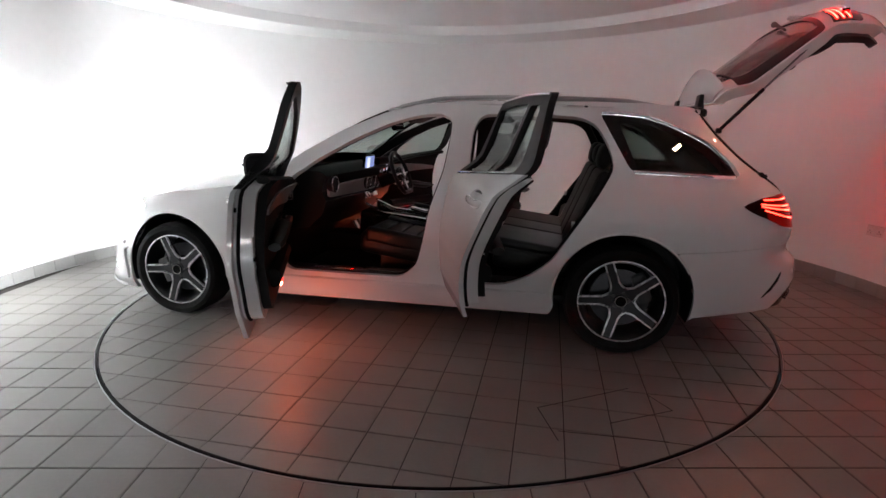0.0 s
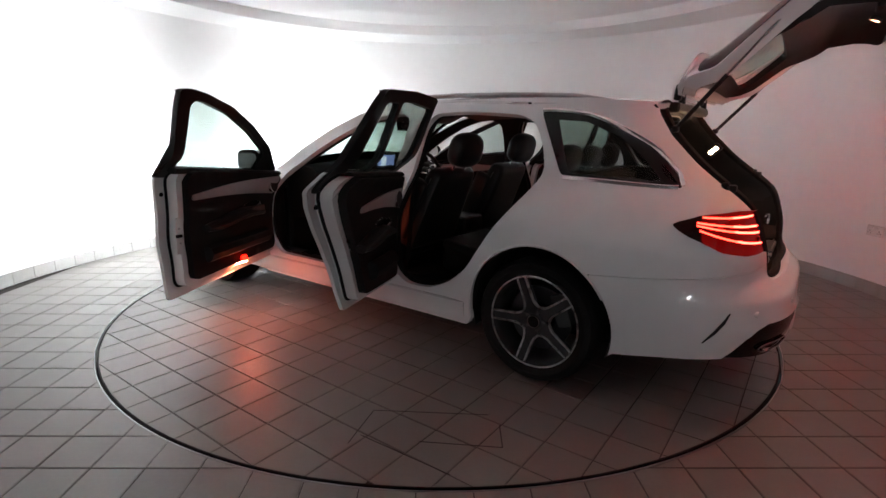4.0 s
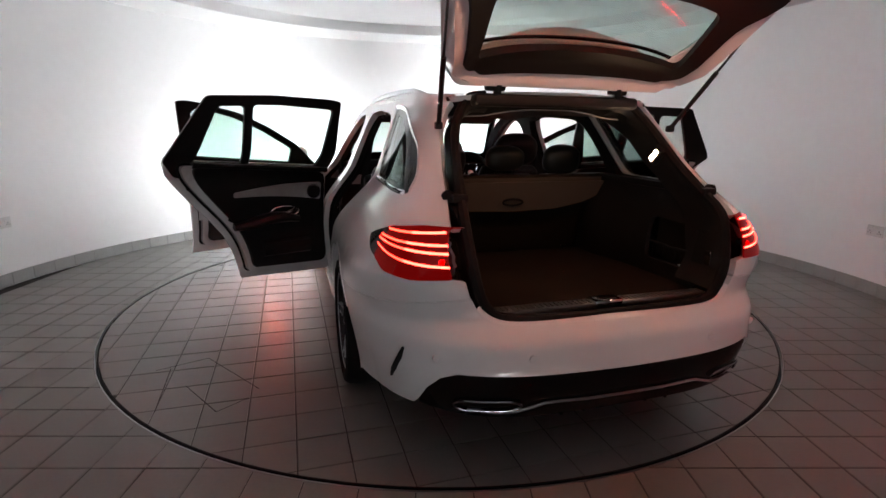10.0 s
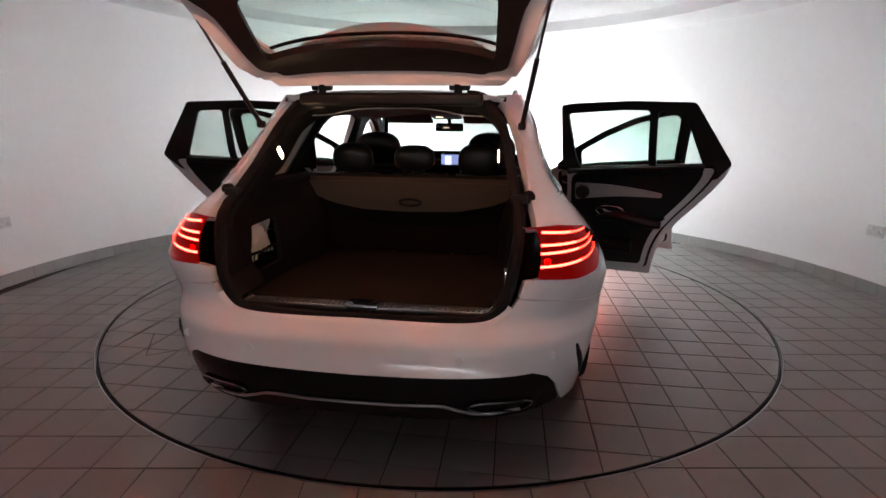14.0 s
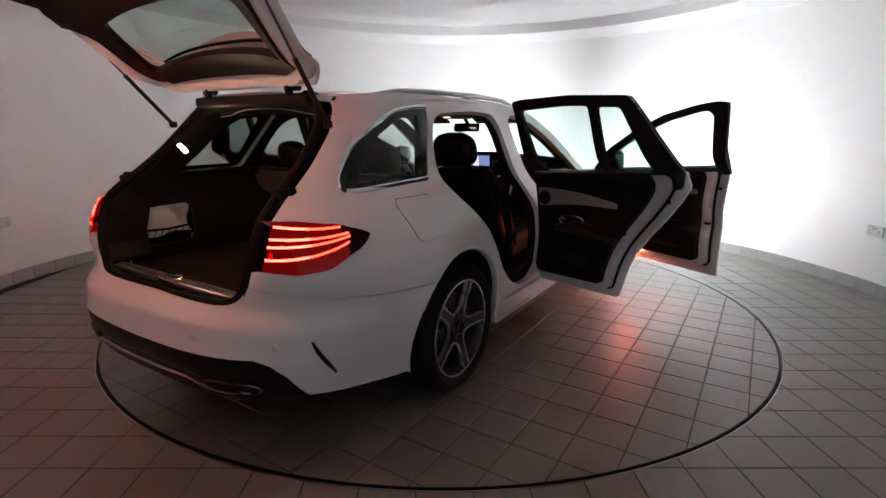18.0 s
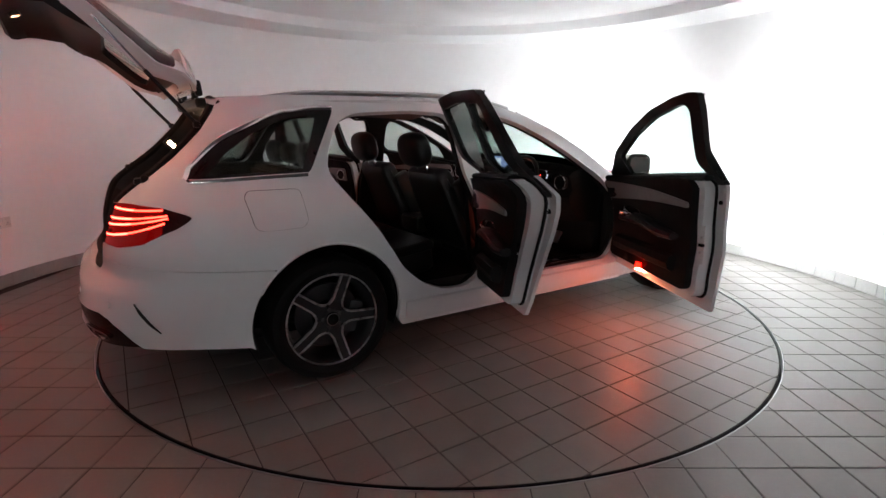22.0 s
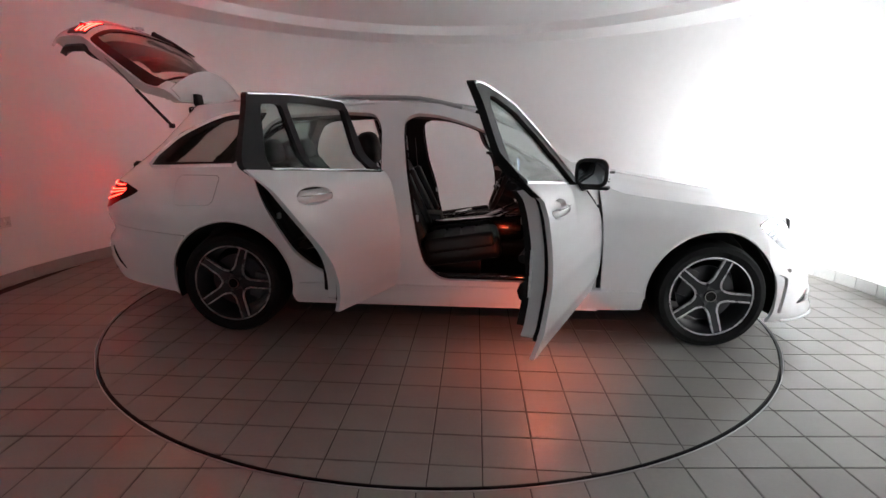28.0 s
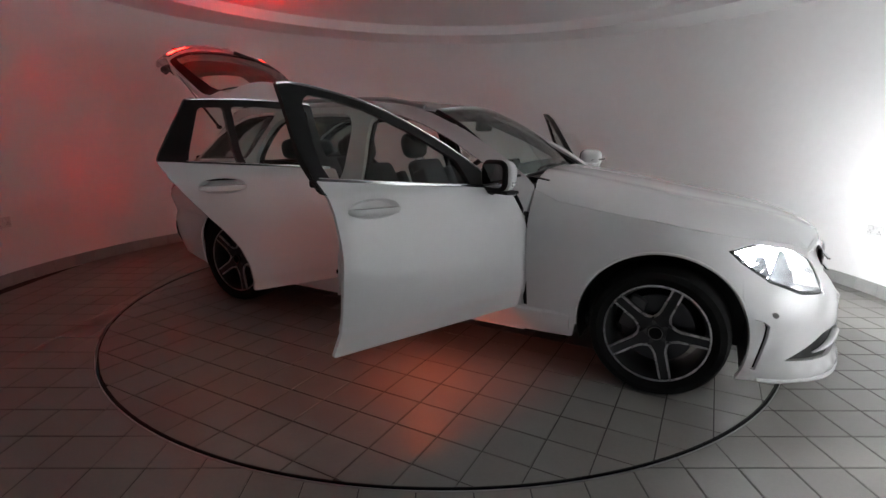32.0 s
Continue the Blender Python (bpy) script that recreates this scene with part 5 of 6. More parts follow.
# ---- tailgate ----
def tailgate():
    prof = [(-1.635, 1.385), (-1.71, 1.38), (-1.77, 1.362), (-1.81, 1.33), (-1.90, 1.235), (-2.01, 1.125), (-2.11, 1.025), (-2.165, 0.965), (-2.21, 0.91), (-2.23, 0.82), (-2.235, 0.70), (-2.20, 0.60)]
    wid = [0.46, 0.50, 0.525, 0.545, 0.572, 0.606, 0.632, 0.628, 0.60, 0.565, 0.555, 0.49]
    L = [0.0]
    for a, b in zip(prof, prof[1:]):
        L.append(L[-1] + math.dist(a, b))
    fx, fz, fw = (smooth_table(L, [p[0] for p in prof], 0.02), smooth_table(L, [p[1] for p in prof], 0.02), smooth_table(L, wid, 0.02))

    def surf(q, v, off=0.0):
        x, z, w = fx(q), fz(q), fw(q)
        k = min(1.0, q / 0.3)
        tx, tz = fx(min(q + 0.02, L[-1])) - fx(max(q - 0.02, 0)), fz(min(q + 0.02, L[-1])) - fz(max(q - 0.02, 0))
        n = math.hypot(tx, tz)
        nx, nz = tz / n, -tx / n
        c = (0.07 * v * v + 0.07 * abs(v) ** 5) * k
        return Vector((x + c - nx * off, v * w, z - 0.03 * v * v * (1 - k) - 0.5 * c * (q < L[7]) * (1 - q / L[7]) - nz * off))

    q_gl0, q_gl1, q_end = L[3] - 0.03, L[7] - 0.02, L[-1]
    edge = fillet([(0, -1), (L[3], -1), (L[7], -1), (q_end, -1), (q_end, 1), (L[7], 1), (L[3], 1), (0, 1)], 0.04, 0.04)
    glass = fillet([(q_gl0, -0.80), (q_gl1, -0.90), (q_gl1, 0.90), (q_gl0, 0.80)], 0.05, 0.05)
    g = part("tailgate", sheet(edge, [glass], lambda q, v: surf(q, v), step=0.05, thick=0.015, flip=True), PAINT, CAR, "white tailgate raised fully open")
    part("glass_surround", sheet(fillet([(L[3] + 0.02, -0.985), (L[7] + 0.01, -0.985), (L[7] + 0.01, 0.985), (L[3] + 0.02, 0.985)], 0.03, 0.04), [fillet([(L[3] + 0.03, -0.83), (q_gl1, -0.90), (q_gl1, 0.90), (L[3] + 0.03, 0.83)], 0.03, 0.05)], lambda q, v: surf(q, v, -0.003), step=0.05, thick=0.01, flip=True), GLOSSBLACK, g, "gloss black edge of the rear window")
    rg = part("rear_window", sheet(glass, [], lambda q, v: surf(q, v, 0.004), step=0.07, thick=0.004, flip=True), GLASS, g, "rear window with heating lines")
    rg.visible_shadow = False
    for k in range(9):
        q = q_gl0 + 0.05 + (q_gl1 - q_gl0 - 0.08) * k / 8
        part("heating_line", tube([surf(q, -0.8 + 0.16 * i, 0.012) for i in range(11)], 0.0004, 4), ALUTRIM, rg)
    # roof spoiler over the top of the window
    bm = bmesh.new()
    rows = []
    for i in range(17):
        v = -1 + i / 8
        w = 0.50
        bow = 0.15 * v * v
        ring = [(-1.645, 1.392), (-1.74, 1.397), (-1.82, 1.388), (-1.868, 1.366), (-1.866, 1.355), (-1.83, 1.350), (-1.79, 1.352), (-1.72, 1.378), (-1.645, 1.384)]
        rows.append([bm.verts.new((x + bow * min(1, (-1.645 - x) / 0.2), v * w * (0.90 + 0.10 * min(1, (-1.645 - x) / 0.3)), z - 0.035 * v * v)) for x, z in ring])
    for i in range(16):
        for j in range(9):
            bm.faces.new((rows[i][j], rows[i + 1][j], rows[i + 1][(j + 1) % 9], rows[i][(j + 1) % 9]))
    bm.faces.new(rows[0])
    bm.faces.new(rows[-1][::-1])
    bmesh.ops.recalc_face_normals(bm, faces=bm.faces[:])
    part("roof_spoiler", bm, PAINT, g, "white roof spoiler")
    # inner trim: painted frame outside, black card inside
    part("inner_frame", sheet(fillet([(0.012, -0.90), (0.07, -0.985), (L[7], -0.985), (q_end - 0.02, -0.95), (q_end - 0.02, 0.95), (L[7], 0.985), (0.07, 0.985), (0.012, 0.90)], 0.06, 0.03), [fillet([(0.115, -0.80), (q_gl1 + 0.01, -0.90), (q_gl1 + 0.01, 0.90), (0.115, 0.80)], 0.05, 0.05)], lambda q, v: surf(q, v, 0.018), step=0.06, thick=0.052, flip=True), PAINT, g, "white inner tailgate frame")
    q_tr = q_gl0 + 0.66 * (q_gl1 - q_gl0)
    trim_hole = fillet([(L[3] + 0.04, -0.80), (q_tr, -0.735), (q_tr, 0.735), (L[3] + 0.04, 0.80)], 0.05, 0.05)
    part("inner_trim", sheet(fillet([(0.075, -0.80), (L[3], -0.885), (L[5], -0.875), (L[7], -0.955), (q_end - 0.015, -0.97), (q_end - 0.015, 0.97), (L[7], 0.955), (L[5], 0.875), (L[3], 0.885), (0.075, 0.80)], 0.05, 0.05), [trim_hole], lambda q, v: surf(q, v, 0.052 + 0.022 * min(1, max(0, (q - q_tr) / 0.12))), step=0.06, thick=0.035, flip=True), BLACK, g, "black inner tailgate trim")
    # spoiler lip, brake light, lamps, wiper, plate recess
    for side in (1, -1):
        lp = fillet([(L[8] - 0.01, side * 0.97), (L[10] - 0.07, side * 0.97), (L[10] - 0.055, side * 0.62), (L[9] - 0.03, side * 0.52), (L[8] + 0.01, side * 0.60)], 0.02, 0.03)
        tl = part("tail_lamp", sheet(lp, [], lambda q, v: surf(q, v, -0.006), step=0.05, thick=0.006, flip=True), SMOKED, g, "dark red inner tail lamp")
        pc, pn = surf(L[9] - 0.005, side * 0.80, -0.006), (surf(L[9] - 0.005, side * 0.80, -0.05) - surf(L[9] - 0.005, side * 0.80, 0.0)).normalized()
        aim = Matrix.Translation(pc) @ pn.to_track_quat("Y", "Z").to_matrix().to_4x4()
        # added cup and emitter on the lamp: a red beam for the ceiling
        part("beam_cup", lathe(((0.0155, 0.0), (0.0155, 0.016), (0.0175, 0.016), (0.0175, 0.0)), 20, "y"), RUBBER, g, "added dark cup that narrows the red beam").matrix_basis = aim
        part("emitter", cyl((0, 0.003, 0), 0.0145, 0.003, "y", 16), BEAM2, g, "added red emitter of a narrow beam").matrix_basis = aim
        for k in range(3):
            q = L[8] + 0.02 + 0.035 * k
            part("light_bar", ribbon([surf(q, side * (0.94 - 0.06 * i), -0.009) for i in range(6)], [surf(q - 0.011, 0.5, 0) - surf(q, 0.5, 0)] * 6, side), LAMPRED, g, "glowing red light bar")
        part("hinge_arm", tube([Vector((-1.60, side * 0.28, 1.365)), Vector((-1.66, side * 0.28, 1.375)), surf(0.10, side * 0.6, 0.05)], [0.016, 0.02, 0.022], 8), BLACK, g)
        part("hinge_block", box((-1.652, side * 0.285, 1.384), (0.075, 0.085, 0.034), bevel=0.012, seg=3), BLACK, g, "black hinge cover")
        part("latch_pad", cyl(surf(q_end - 0.1, side * 0.55, 0.11), 0.022, 0.02, "x", 14), RUBBER, g)
    part("wiper", tube([surf(q_gl1 - 0.0, 0.0, -0.03), surf(q_gl1 - 0.05, 0.25, -0.03), surf(q_gl1 - 0.10, 0.62, -0.022)], [0.018, 0.011, 0.006], 8), BLACK, g, "black rear wiper")
    part("badge", cyl(surf(L[8] + 0.02, 0, -0.006), 0.042, 0.016, "x", 28, bevel=0.003), CHROME, g, "round chrome badge disc")
    part("chrome_handle", tube([surf(L[9] + 0.02, -0.62 + 0.155 * i, -0.012) for i in range(9)], 0.014, 8), CHROME, g, "chrome bar above the number plate")
    part("number_plate", sheet([(L[10] - 0.085, -0.47), (L[10] + 0.02, -0.47), (L[10] + 0.02, 0.47), (L[10] - 0.085, 0.47)], [], lambda q, v: surf(q, v, -0.008), step=0.2, thick=0.006, flip=True), SOCKET, g)
    for side in (1, -1):
        pc = surf(q_end - 0.09, side * 0.55, 0.107)
        pn = (surf(q_end - 0.09, side * 0.55, 0.2) - surf(q_end - 0.09, side * 0.55, 0.0)).normalized()
        aim = Matrix.Translation(pc) @ pn.to_track_quat("Y", "Z").to_matrix().to_4x4()
        # cup added to keep the lamp's light off the tailgate frame
        cup = part("tailgate_lamp", lathe(((0.021, 0.0), (0.021, 0.020), (0.026, 0.020), (0.026, 0.0)), 20, "y"), BLACK, g, "small lit lamp in an added black cup that narrows its light")
        cup.matrix_basis = aim
        part("emitter", cyl((0, 0.010, 0), 0.020, 0.004, "y", 16), LAMPGATE, cup, "glowing warm lamp")
    part("pull_grip", box(surf(q_end - 0.12, -0.2, 0.105), (0.06, 0.16, 0.03), (0, 10, 0), 0.012), TRIM, g)
    part("lock_catch", tube([surf(q_end - 0.03, -0.03, 0.06), surf(q_end - 0.0, -0.03, 0.10), surf(q_end - 0.0, 0.03, 0.10), surf(q_end - 0.03, 0.03, 0.06)], 0.008, 6), STEEL, g)
    hinge = Vector((-1.63, 0, 1.40))
    turn = Matrix.Translation(hinge) @ pose(0, 0, 0, 0, GATE, 0) @ Matrix.Translation(-hinge)
    g.matrix_basis = turn
    for side in (1, -1):
        a = Vector((-1.70, side * 0.535, 1.245))
        b = turn @ surf(L[6] - 0.02, side * 0.97, 0.03)
        m = a.lerp(b, 0.52)
        st = part("gas_strut", tube([a, m], 0.0095, 8), BLACK, CAR, "black tailgate gas strut")
        part("strut_rod", tube([m, b], 0.005, 8), DARKSTEEL, st)
        part("strut_end", box(a, (0.03, 0.03, 0.03), bevel=0.008), BLACK, st)


GATE = 83.0


# ---- cabin ----
def padded(w, d, h, bevel, c, rot=(0, 0, 0), taper=None):
    return box(c, (d, w, h), rot, bevel, 4, taper=taper)


def cushion(w, d, h, c, lean=0):
    """A plump headrest: rounded all over, flatter at the front."""
    bm = bmesh.new()
    bmesh.ops.create_uvsphere(bm, u_segments=28, v_segments=16, radius=1)
    for v in bm.verts:
        q = v.co.copy()
        v.co = Vector((d / 2 * math.copysign(abs(q.x) ** 0.75, q.x), w / 2 * math.copysign(abs(q.y) ** 0.72, q.y) * (1 - 0.06 * q.z), h / 2 * math.copysign(abs(q.z) ** 0.72, q.z)))
    bm.transform(Matrix.Translation(c) @ pose(0, 0, 0, 0, lean, 0))
    return bm


def cabin():
    part("floor_pan", box((-0.1, 0, 0.30), (1.9, 1.44, 0.06), bevel=0.01), FABRIC, CAR, "dark cabin carpet")
    part("underbody", box((0.1, 0, 0.235), (3.6, 1.35, 0.06), bevel=0.02), BLACK, CAR)
    part("engine_bay", box((1.45, 0, 0.53), (0.95, 1.02, 0.50), bevel=0.03), BLACK, CAR)
    part("bulkhead", box((0.93, 0, 0.62), (0.06, 1.36, 0.66), bevel=0.01), BLACK, CAR)
    part("centre_tunnel", box((0.05, 0, 0.38), (1.7, 0.26, 0.16), bevel=0.04), TRIM, CAR)
    # dashboard: padded top swept across, lower face, console
    bm = bmesh.new()
    rows = []
    for i in range(13):
        y = -0.68 + 1.36 * i / 12
        k = 1 - 0.10 * (abs(y) / 0.68) ** 3
        pts = [(0.86, 0.965), (0.72, 1.0), (0.60, 0.985), (0.555, 0.95), (0.58, 0.90), (0.60, 0.84), (0.57, 0.78), (0.60, 0.68), (0.70, 0.58), (0.93, 0.56)]
        rows.append([bm.verts.new((x + 0.05 * (abs(y) / 0.68) ** 2, y, z * k + (1 - k) * 0.8)) for x, z in pts])
    for i in range(12):
        for j in range(9):
            bm.faces.new((rows[i][j], rows[i + 1][j], rows[i + 1][j + 1], rows[i][j + 1]))
    bm.faces.new(rows[0])
    bm.faces.new(rows[-1][::-1])
    bmesh.ops.recalc_face_normals(bm, faces=bm.faces[:])
    dash = part("dashboard", bm, TRIM, CAR, "dark padded dashboard")
    part("dash_inlay", sheet(fillet([(-0.10, 0.79), (0.64, 0.80), (0.64, 0.87), (0.30, 0.885), (-0.10, 0.88)], 0.02, 0.04), [], lambda y, z: Vector((0.565 + 0.05 * (abs(y) / 0.68) ** 2, y, z)), step=0.08, thick=0.02, flip=True), ALUTRIM, dash, "grained dashboard inlay")
    for y in (-0.62, -0.09, 0.0, 0.09, 0.62):
        v = part("air_vent", cyl((0.565 if abs(y) < 0.3 else 0.60, y, 0.845 if abs(y) < 0.3 else 0.885), 0.042 if abs(y) < 0.3 else 0.05, 0.04, "x", 28, bevel=0.006), BLACK, dash, "round air vent")
        part("vent_ring", tube([(0.543 if abs(y) < 0.3 else 0.578, y + (0.042 if abs(y) < 0.3 else 0.05) * math.cos(a), (0.845 if abs(y) < 0.3 else 0.885) + (0.042 if abs(y) < 0.3 else 0.05) * math.sin(a)) for a in [k * math.tau / 24 for k in range(24)]], 0.005, 6, closed=True), CHROME, dash, "chrome vent ring")
    part("screen_housing", box((0.575, 0.0, 0.99), (0.018, 0.21, 0.125), (0, -8, 0), 0.008), GLOSSBLACK, dash, "free-standing black display")
    part("screen", box((0.564, 0.0, 0.991), (0.004, 0.185, 0.10), (0, -8, 0)), SCREEN, dash, "lit bluish display")
    part("screen_menu", box((0.5605, 0.035, 0.991), (0.003, 0.055, 0.08), (0, -8, 0)), DIAL, dash, "pale menu block")
    part("instrument_hood", box((0.63, -0.36, 0.985), (0.16, 0.36, 0.06), (0, 6, 0), 0.028, 4), TRIM, dash)
    part("instrument_face", box((0.60, -0.36, 0.93), (0.02, 0.30, 0.10), (0, -10, 0), 0.01), GLOSSBLACK, dash)
    for y in (-0.44, -0.28):
        part("dial", tube([(0.587, y + 0.048 * math.cos(a), 0.93 + 0.042 * math.sin(a)) for a in [math.radians(-40 + 260 * k / 20) for k in range(21)]], 0.0025, 5), DIAL, dash, "lit instrument dial")
        part("dial_needle", box((0.588, y + 0.012, 0.94), (0.003, 0.004, 0.05), (30, 0, 0)), LAMPRED, dash)
    part("control_strip", box((0.565, 0, 0.755), (0.03, 0.24, 0.05), (0, 20, 0), 0.008), CHROME, dash, "silver climate switches")
    # console
    con = part("centre_console", box((0.25, 0, 0.52), (0.72, 0.27, 0.18), (0, -6, 0), 0.03, 3), GLOSSBLACK, CAR, "black centre console")
    part("console_rail", tube([(0.56, 0.125, 0.70), (0.42, 0.13, 0.635), (0.10, 0.125, 0.60), (-0.05, 0.12, 0.59)], 0.008, 6), CHROME, con)
    part("console_rail", tube([(0.56, -0.125, 0.70), (0.42, -0.13, 0.635), (0.10, -0.125, 0.60), (-0.05, -0.12, 0.59)], 0.008, 6), CHROME, con)
    part("touch_controller", box((0.17, 0.0, 0.645), (0.13, 0.07, 0.03), (0, -14, 0), 0.012), CHROME, con, "silver hand rest controller")
    part("armrest_box", box((-0.14, 0, 0.58), (0.30, 0.24, 0.12), bevel=0.03, seg=3), LEATHER, con, "padded armrest lid")
    part("storage_lid", box((0.40, 0, 0.635), (0.16, 0.16, 0.02), (0, -18, 0), 0.006), GLOSSBLACK, con)
    # steering wheel on the right-hand side
    m = pose(0.42, -0.36, 0.885, 0, -68, 0)
    ring = [m @ Vector((0.182 * math.cos(a) if math.cos(a) > -0.86 else -0.157, 0.182 * math.sin(a), 0)) for a in [k * math.tau / 40 for k in range(40)]]
    sw = part("steering_wheel", tube(ring, 0.016, 10, closed=True), LEATHER, CAR, "black leather steering wheel with silver spokes")
    b = cyl((0, 0, 0), 0.062, 0.05, "z", 28, bevel=0.015)
    b.transform(m @ pose(0, 0, -0.005))
    part("airbag_pad", b, LEATHER, sw)
    b = cyl((0, 0, 0.024), 0.026, 0.006, "z", 24, bevel=0.002)
    b.transform(m)
    part("wheel_badge", b, CHROME, sw, "round chrome badge disc")
    for k in (-1, 1):
        part("spoke", tube([m @ Vector((0.0, k * 0.05, 0.0)), m @ Vector((0.005, k * 0.11, 0.008)), m @ Vector((0.0, k * 0.175, 0))], [0.026, 0.022, 0.014], 8, flat=0.5), CHROME, sw, "silver spoke")
    part("spoke", tube([m @ Vector((-0.05, 0.02, 0.0)), m @ Vector((-0.16, 0.015, 0))], 0.01, 8), CHROME, sw)
    part("spoke", tube([m @ Vector((-0.05, -0.02, 0.0)), m @ Vector((-0.16, -0.015, 0))], 0.01, 8), CHROME, sw)
    part("steering_column", tube([m @ Vector((0, 0, -0.02)), (0.62, -0.36, 0.80)], 0.05, 10), TRIM, sw)
    for k in (-1, 1):
        part("column_stalk", tube([m @ Vector((0.03, k * 0.04, -0.05)), m @ Vector((0.05, k * 0.16, -0.05))], 0.007, 6), BLACK, sw)
    # front seats
    for side in (1, -1):
        y = 0.37 * side
        st = part("front_seat", padded(0.50, 0.54, 0.15, 0.055, (0.16, y, 0.475), (0, -9, 0)), LEATHER, CAR, "black leather front seat")
        part("seat_base", box((0.08, y, 0.36), (0.44, 0.40, 0.12), bevel=0.02), BLACK, st)
        part("backrest", padded(0.50, 0.15, 0.56, 0.06, (-0.25, y, 0.745), (0, -25, 0), (0.75, 0.84)), LEATHER, st, "black leather backrest")
        for k in (-1, 1):
            part("bolster", padded(0.08, 0.12, 0.42, 0.035, (-0.19, y + k * 0.215, 0.74), (0, -25, 0)), LEATHER, st)
            part("cushion_bolster", padded(0.07, 0.44, 0.10, 0.03, (0.16, y + k * 0.225, 0.535), (0, -9, 0)), LEATHER, st)
            part("headrest_post", tube([(-0.395, y + k * 0.06, 0.99), (-0.43, y + k * 0.06, 1.07)], 0.007, 8), CHROME, st, "chrome headrest post")
        for k in range(4):
            part("seat_flute", padded(0.34, 0.09, 0.02, 0.009, (0.32 - 0.105 * k, y, 0.578 - 0.015 * k), (0, -9, 0)), LEATHER, st)
        part("headrest", cushion(0.30, 0.135, 0.215, (-0.455, y, 1.115), -14), LEATHER, st, "black leather headrest")
        part("belt", tube([(-0.26, side * 0.575, 1.18), (-0.24, side * 0.64, 0.8), (-0.22, side * 0.66, 0.42)], 0.022, 6, flat=0.08), BLACK, st, "black seat belt")
        part("buckle", box((-0.08, side * 0.155, 0.55), (0.03, 0.025, 0.09), (0, 15, 0), 0.006), BLACK, st)
    # rear bench
    rb = part("rear_bench", padded(1.28, 0.52, 0.17, 0.06, (-0.72, 0, 0.45), (0, -8, 0)), LEATHER, CAR, "black leather rear bench")
    for y, w in ((0.40, 0.48), (-0.02, 0.34), (-0.42, 0.46)):
        part("rear_backrest", padded(w, 0.13, 0.56, 0.05, (-1.03, y, 0.74), (0, -20, 0), (0.8, 0.95)), LEATHER, rb, "black leather rear backrest")
        part("rear_cushion", padded(w, 0.46, 0.06, 0.028, (-0.70, y, 0.535), (0, -8, 0)), LEATHER, rb)
        hy = 0.33 if y > 0.1 else (-0.335 if y < -0.1 else 0.0)
        part("rear_headrest", cushion(0.215, 0.10, 0.158 if abs(y) > 0.1 else 0.13, (-1.12, hy, 1.085 if abs(y) > 0.1 else 1.09), -12), LEATHER, rb, "black leather rear headrest")
        for k in (-1, 1):
            part("headrest_post", tube([(-1.11, hy + k * 0.05, 0.98), (-1.12, hy + k * 0.05, 1.05)], 0.006, 6), CHROME, rb)
    part("seat_back_shell", box((-1.115, 0, 0.79), (0.02, 1.24, 0.46), (0, -20, 0), 0.006), FABRIC, rb, "carpeted back of the rear seats")
    # interior mirror and overhead console
    mir = part("interior_mirror", box((0.34, 0.0, 1.262), (0.035, 0.22, 0.062), (0, 10, 0), 0.016, 3), GLOSSBLACK, CAR, "black interior mirror")
    part("mirror_stem", tube([(0.36, 0, 1.29), (0.30, 0, 1.34)], 0.014, 8), BLACK, mir)
    part("mirror_face", box((0.3225, 0, 1.262), (0.002, 0.20, 0.048), (0, 10, 0)), MIRROR, mir, "mirror glass")
    part("overhead_console", box((0.12, 0, 1.355), (0.22, 0.22, 0.04), (0, 8, 0), 0.012), GREYPL, CAR)
    part("reading_lamp", box((0.13, 0.05, 1.333), (0.03, 0.05, 0.006)), LAMPCABIN, CAR, "lit reading lamp")
    for side in (1, -1):
        part("sun_visor", box((0.20, side * 0.30, 1.335), (0.20, 0.36, 0.018), (0, 22, 0), 0.008), HEADLINER, CAR)
        part("grab_handle", tube([(-0.30, side * 0.53, 1.335), (-0.34, side * 0.515, 1.31), (-0.46, side * 0.515, 1.31), (-0.50, side * 0.53, 1.335)], 0.009, 6), HEADLINER, CAR)
    for k in range(2):
        part("pedal", box((0.80, -0.30 - 0.11 * k, 0.44), (0.02, 0.05 + 0.02 * k, 0.10), (0, 30, 0), 0.006), STEEL, CAR)


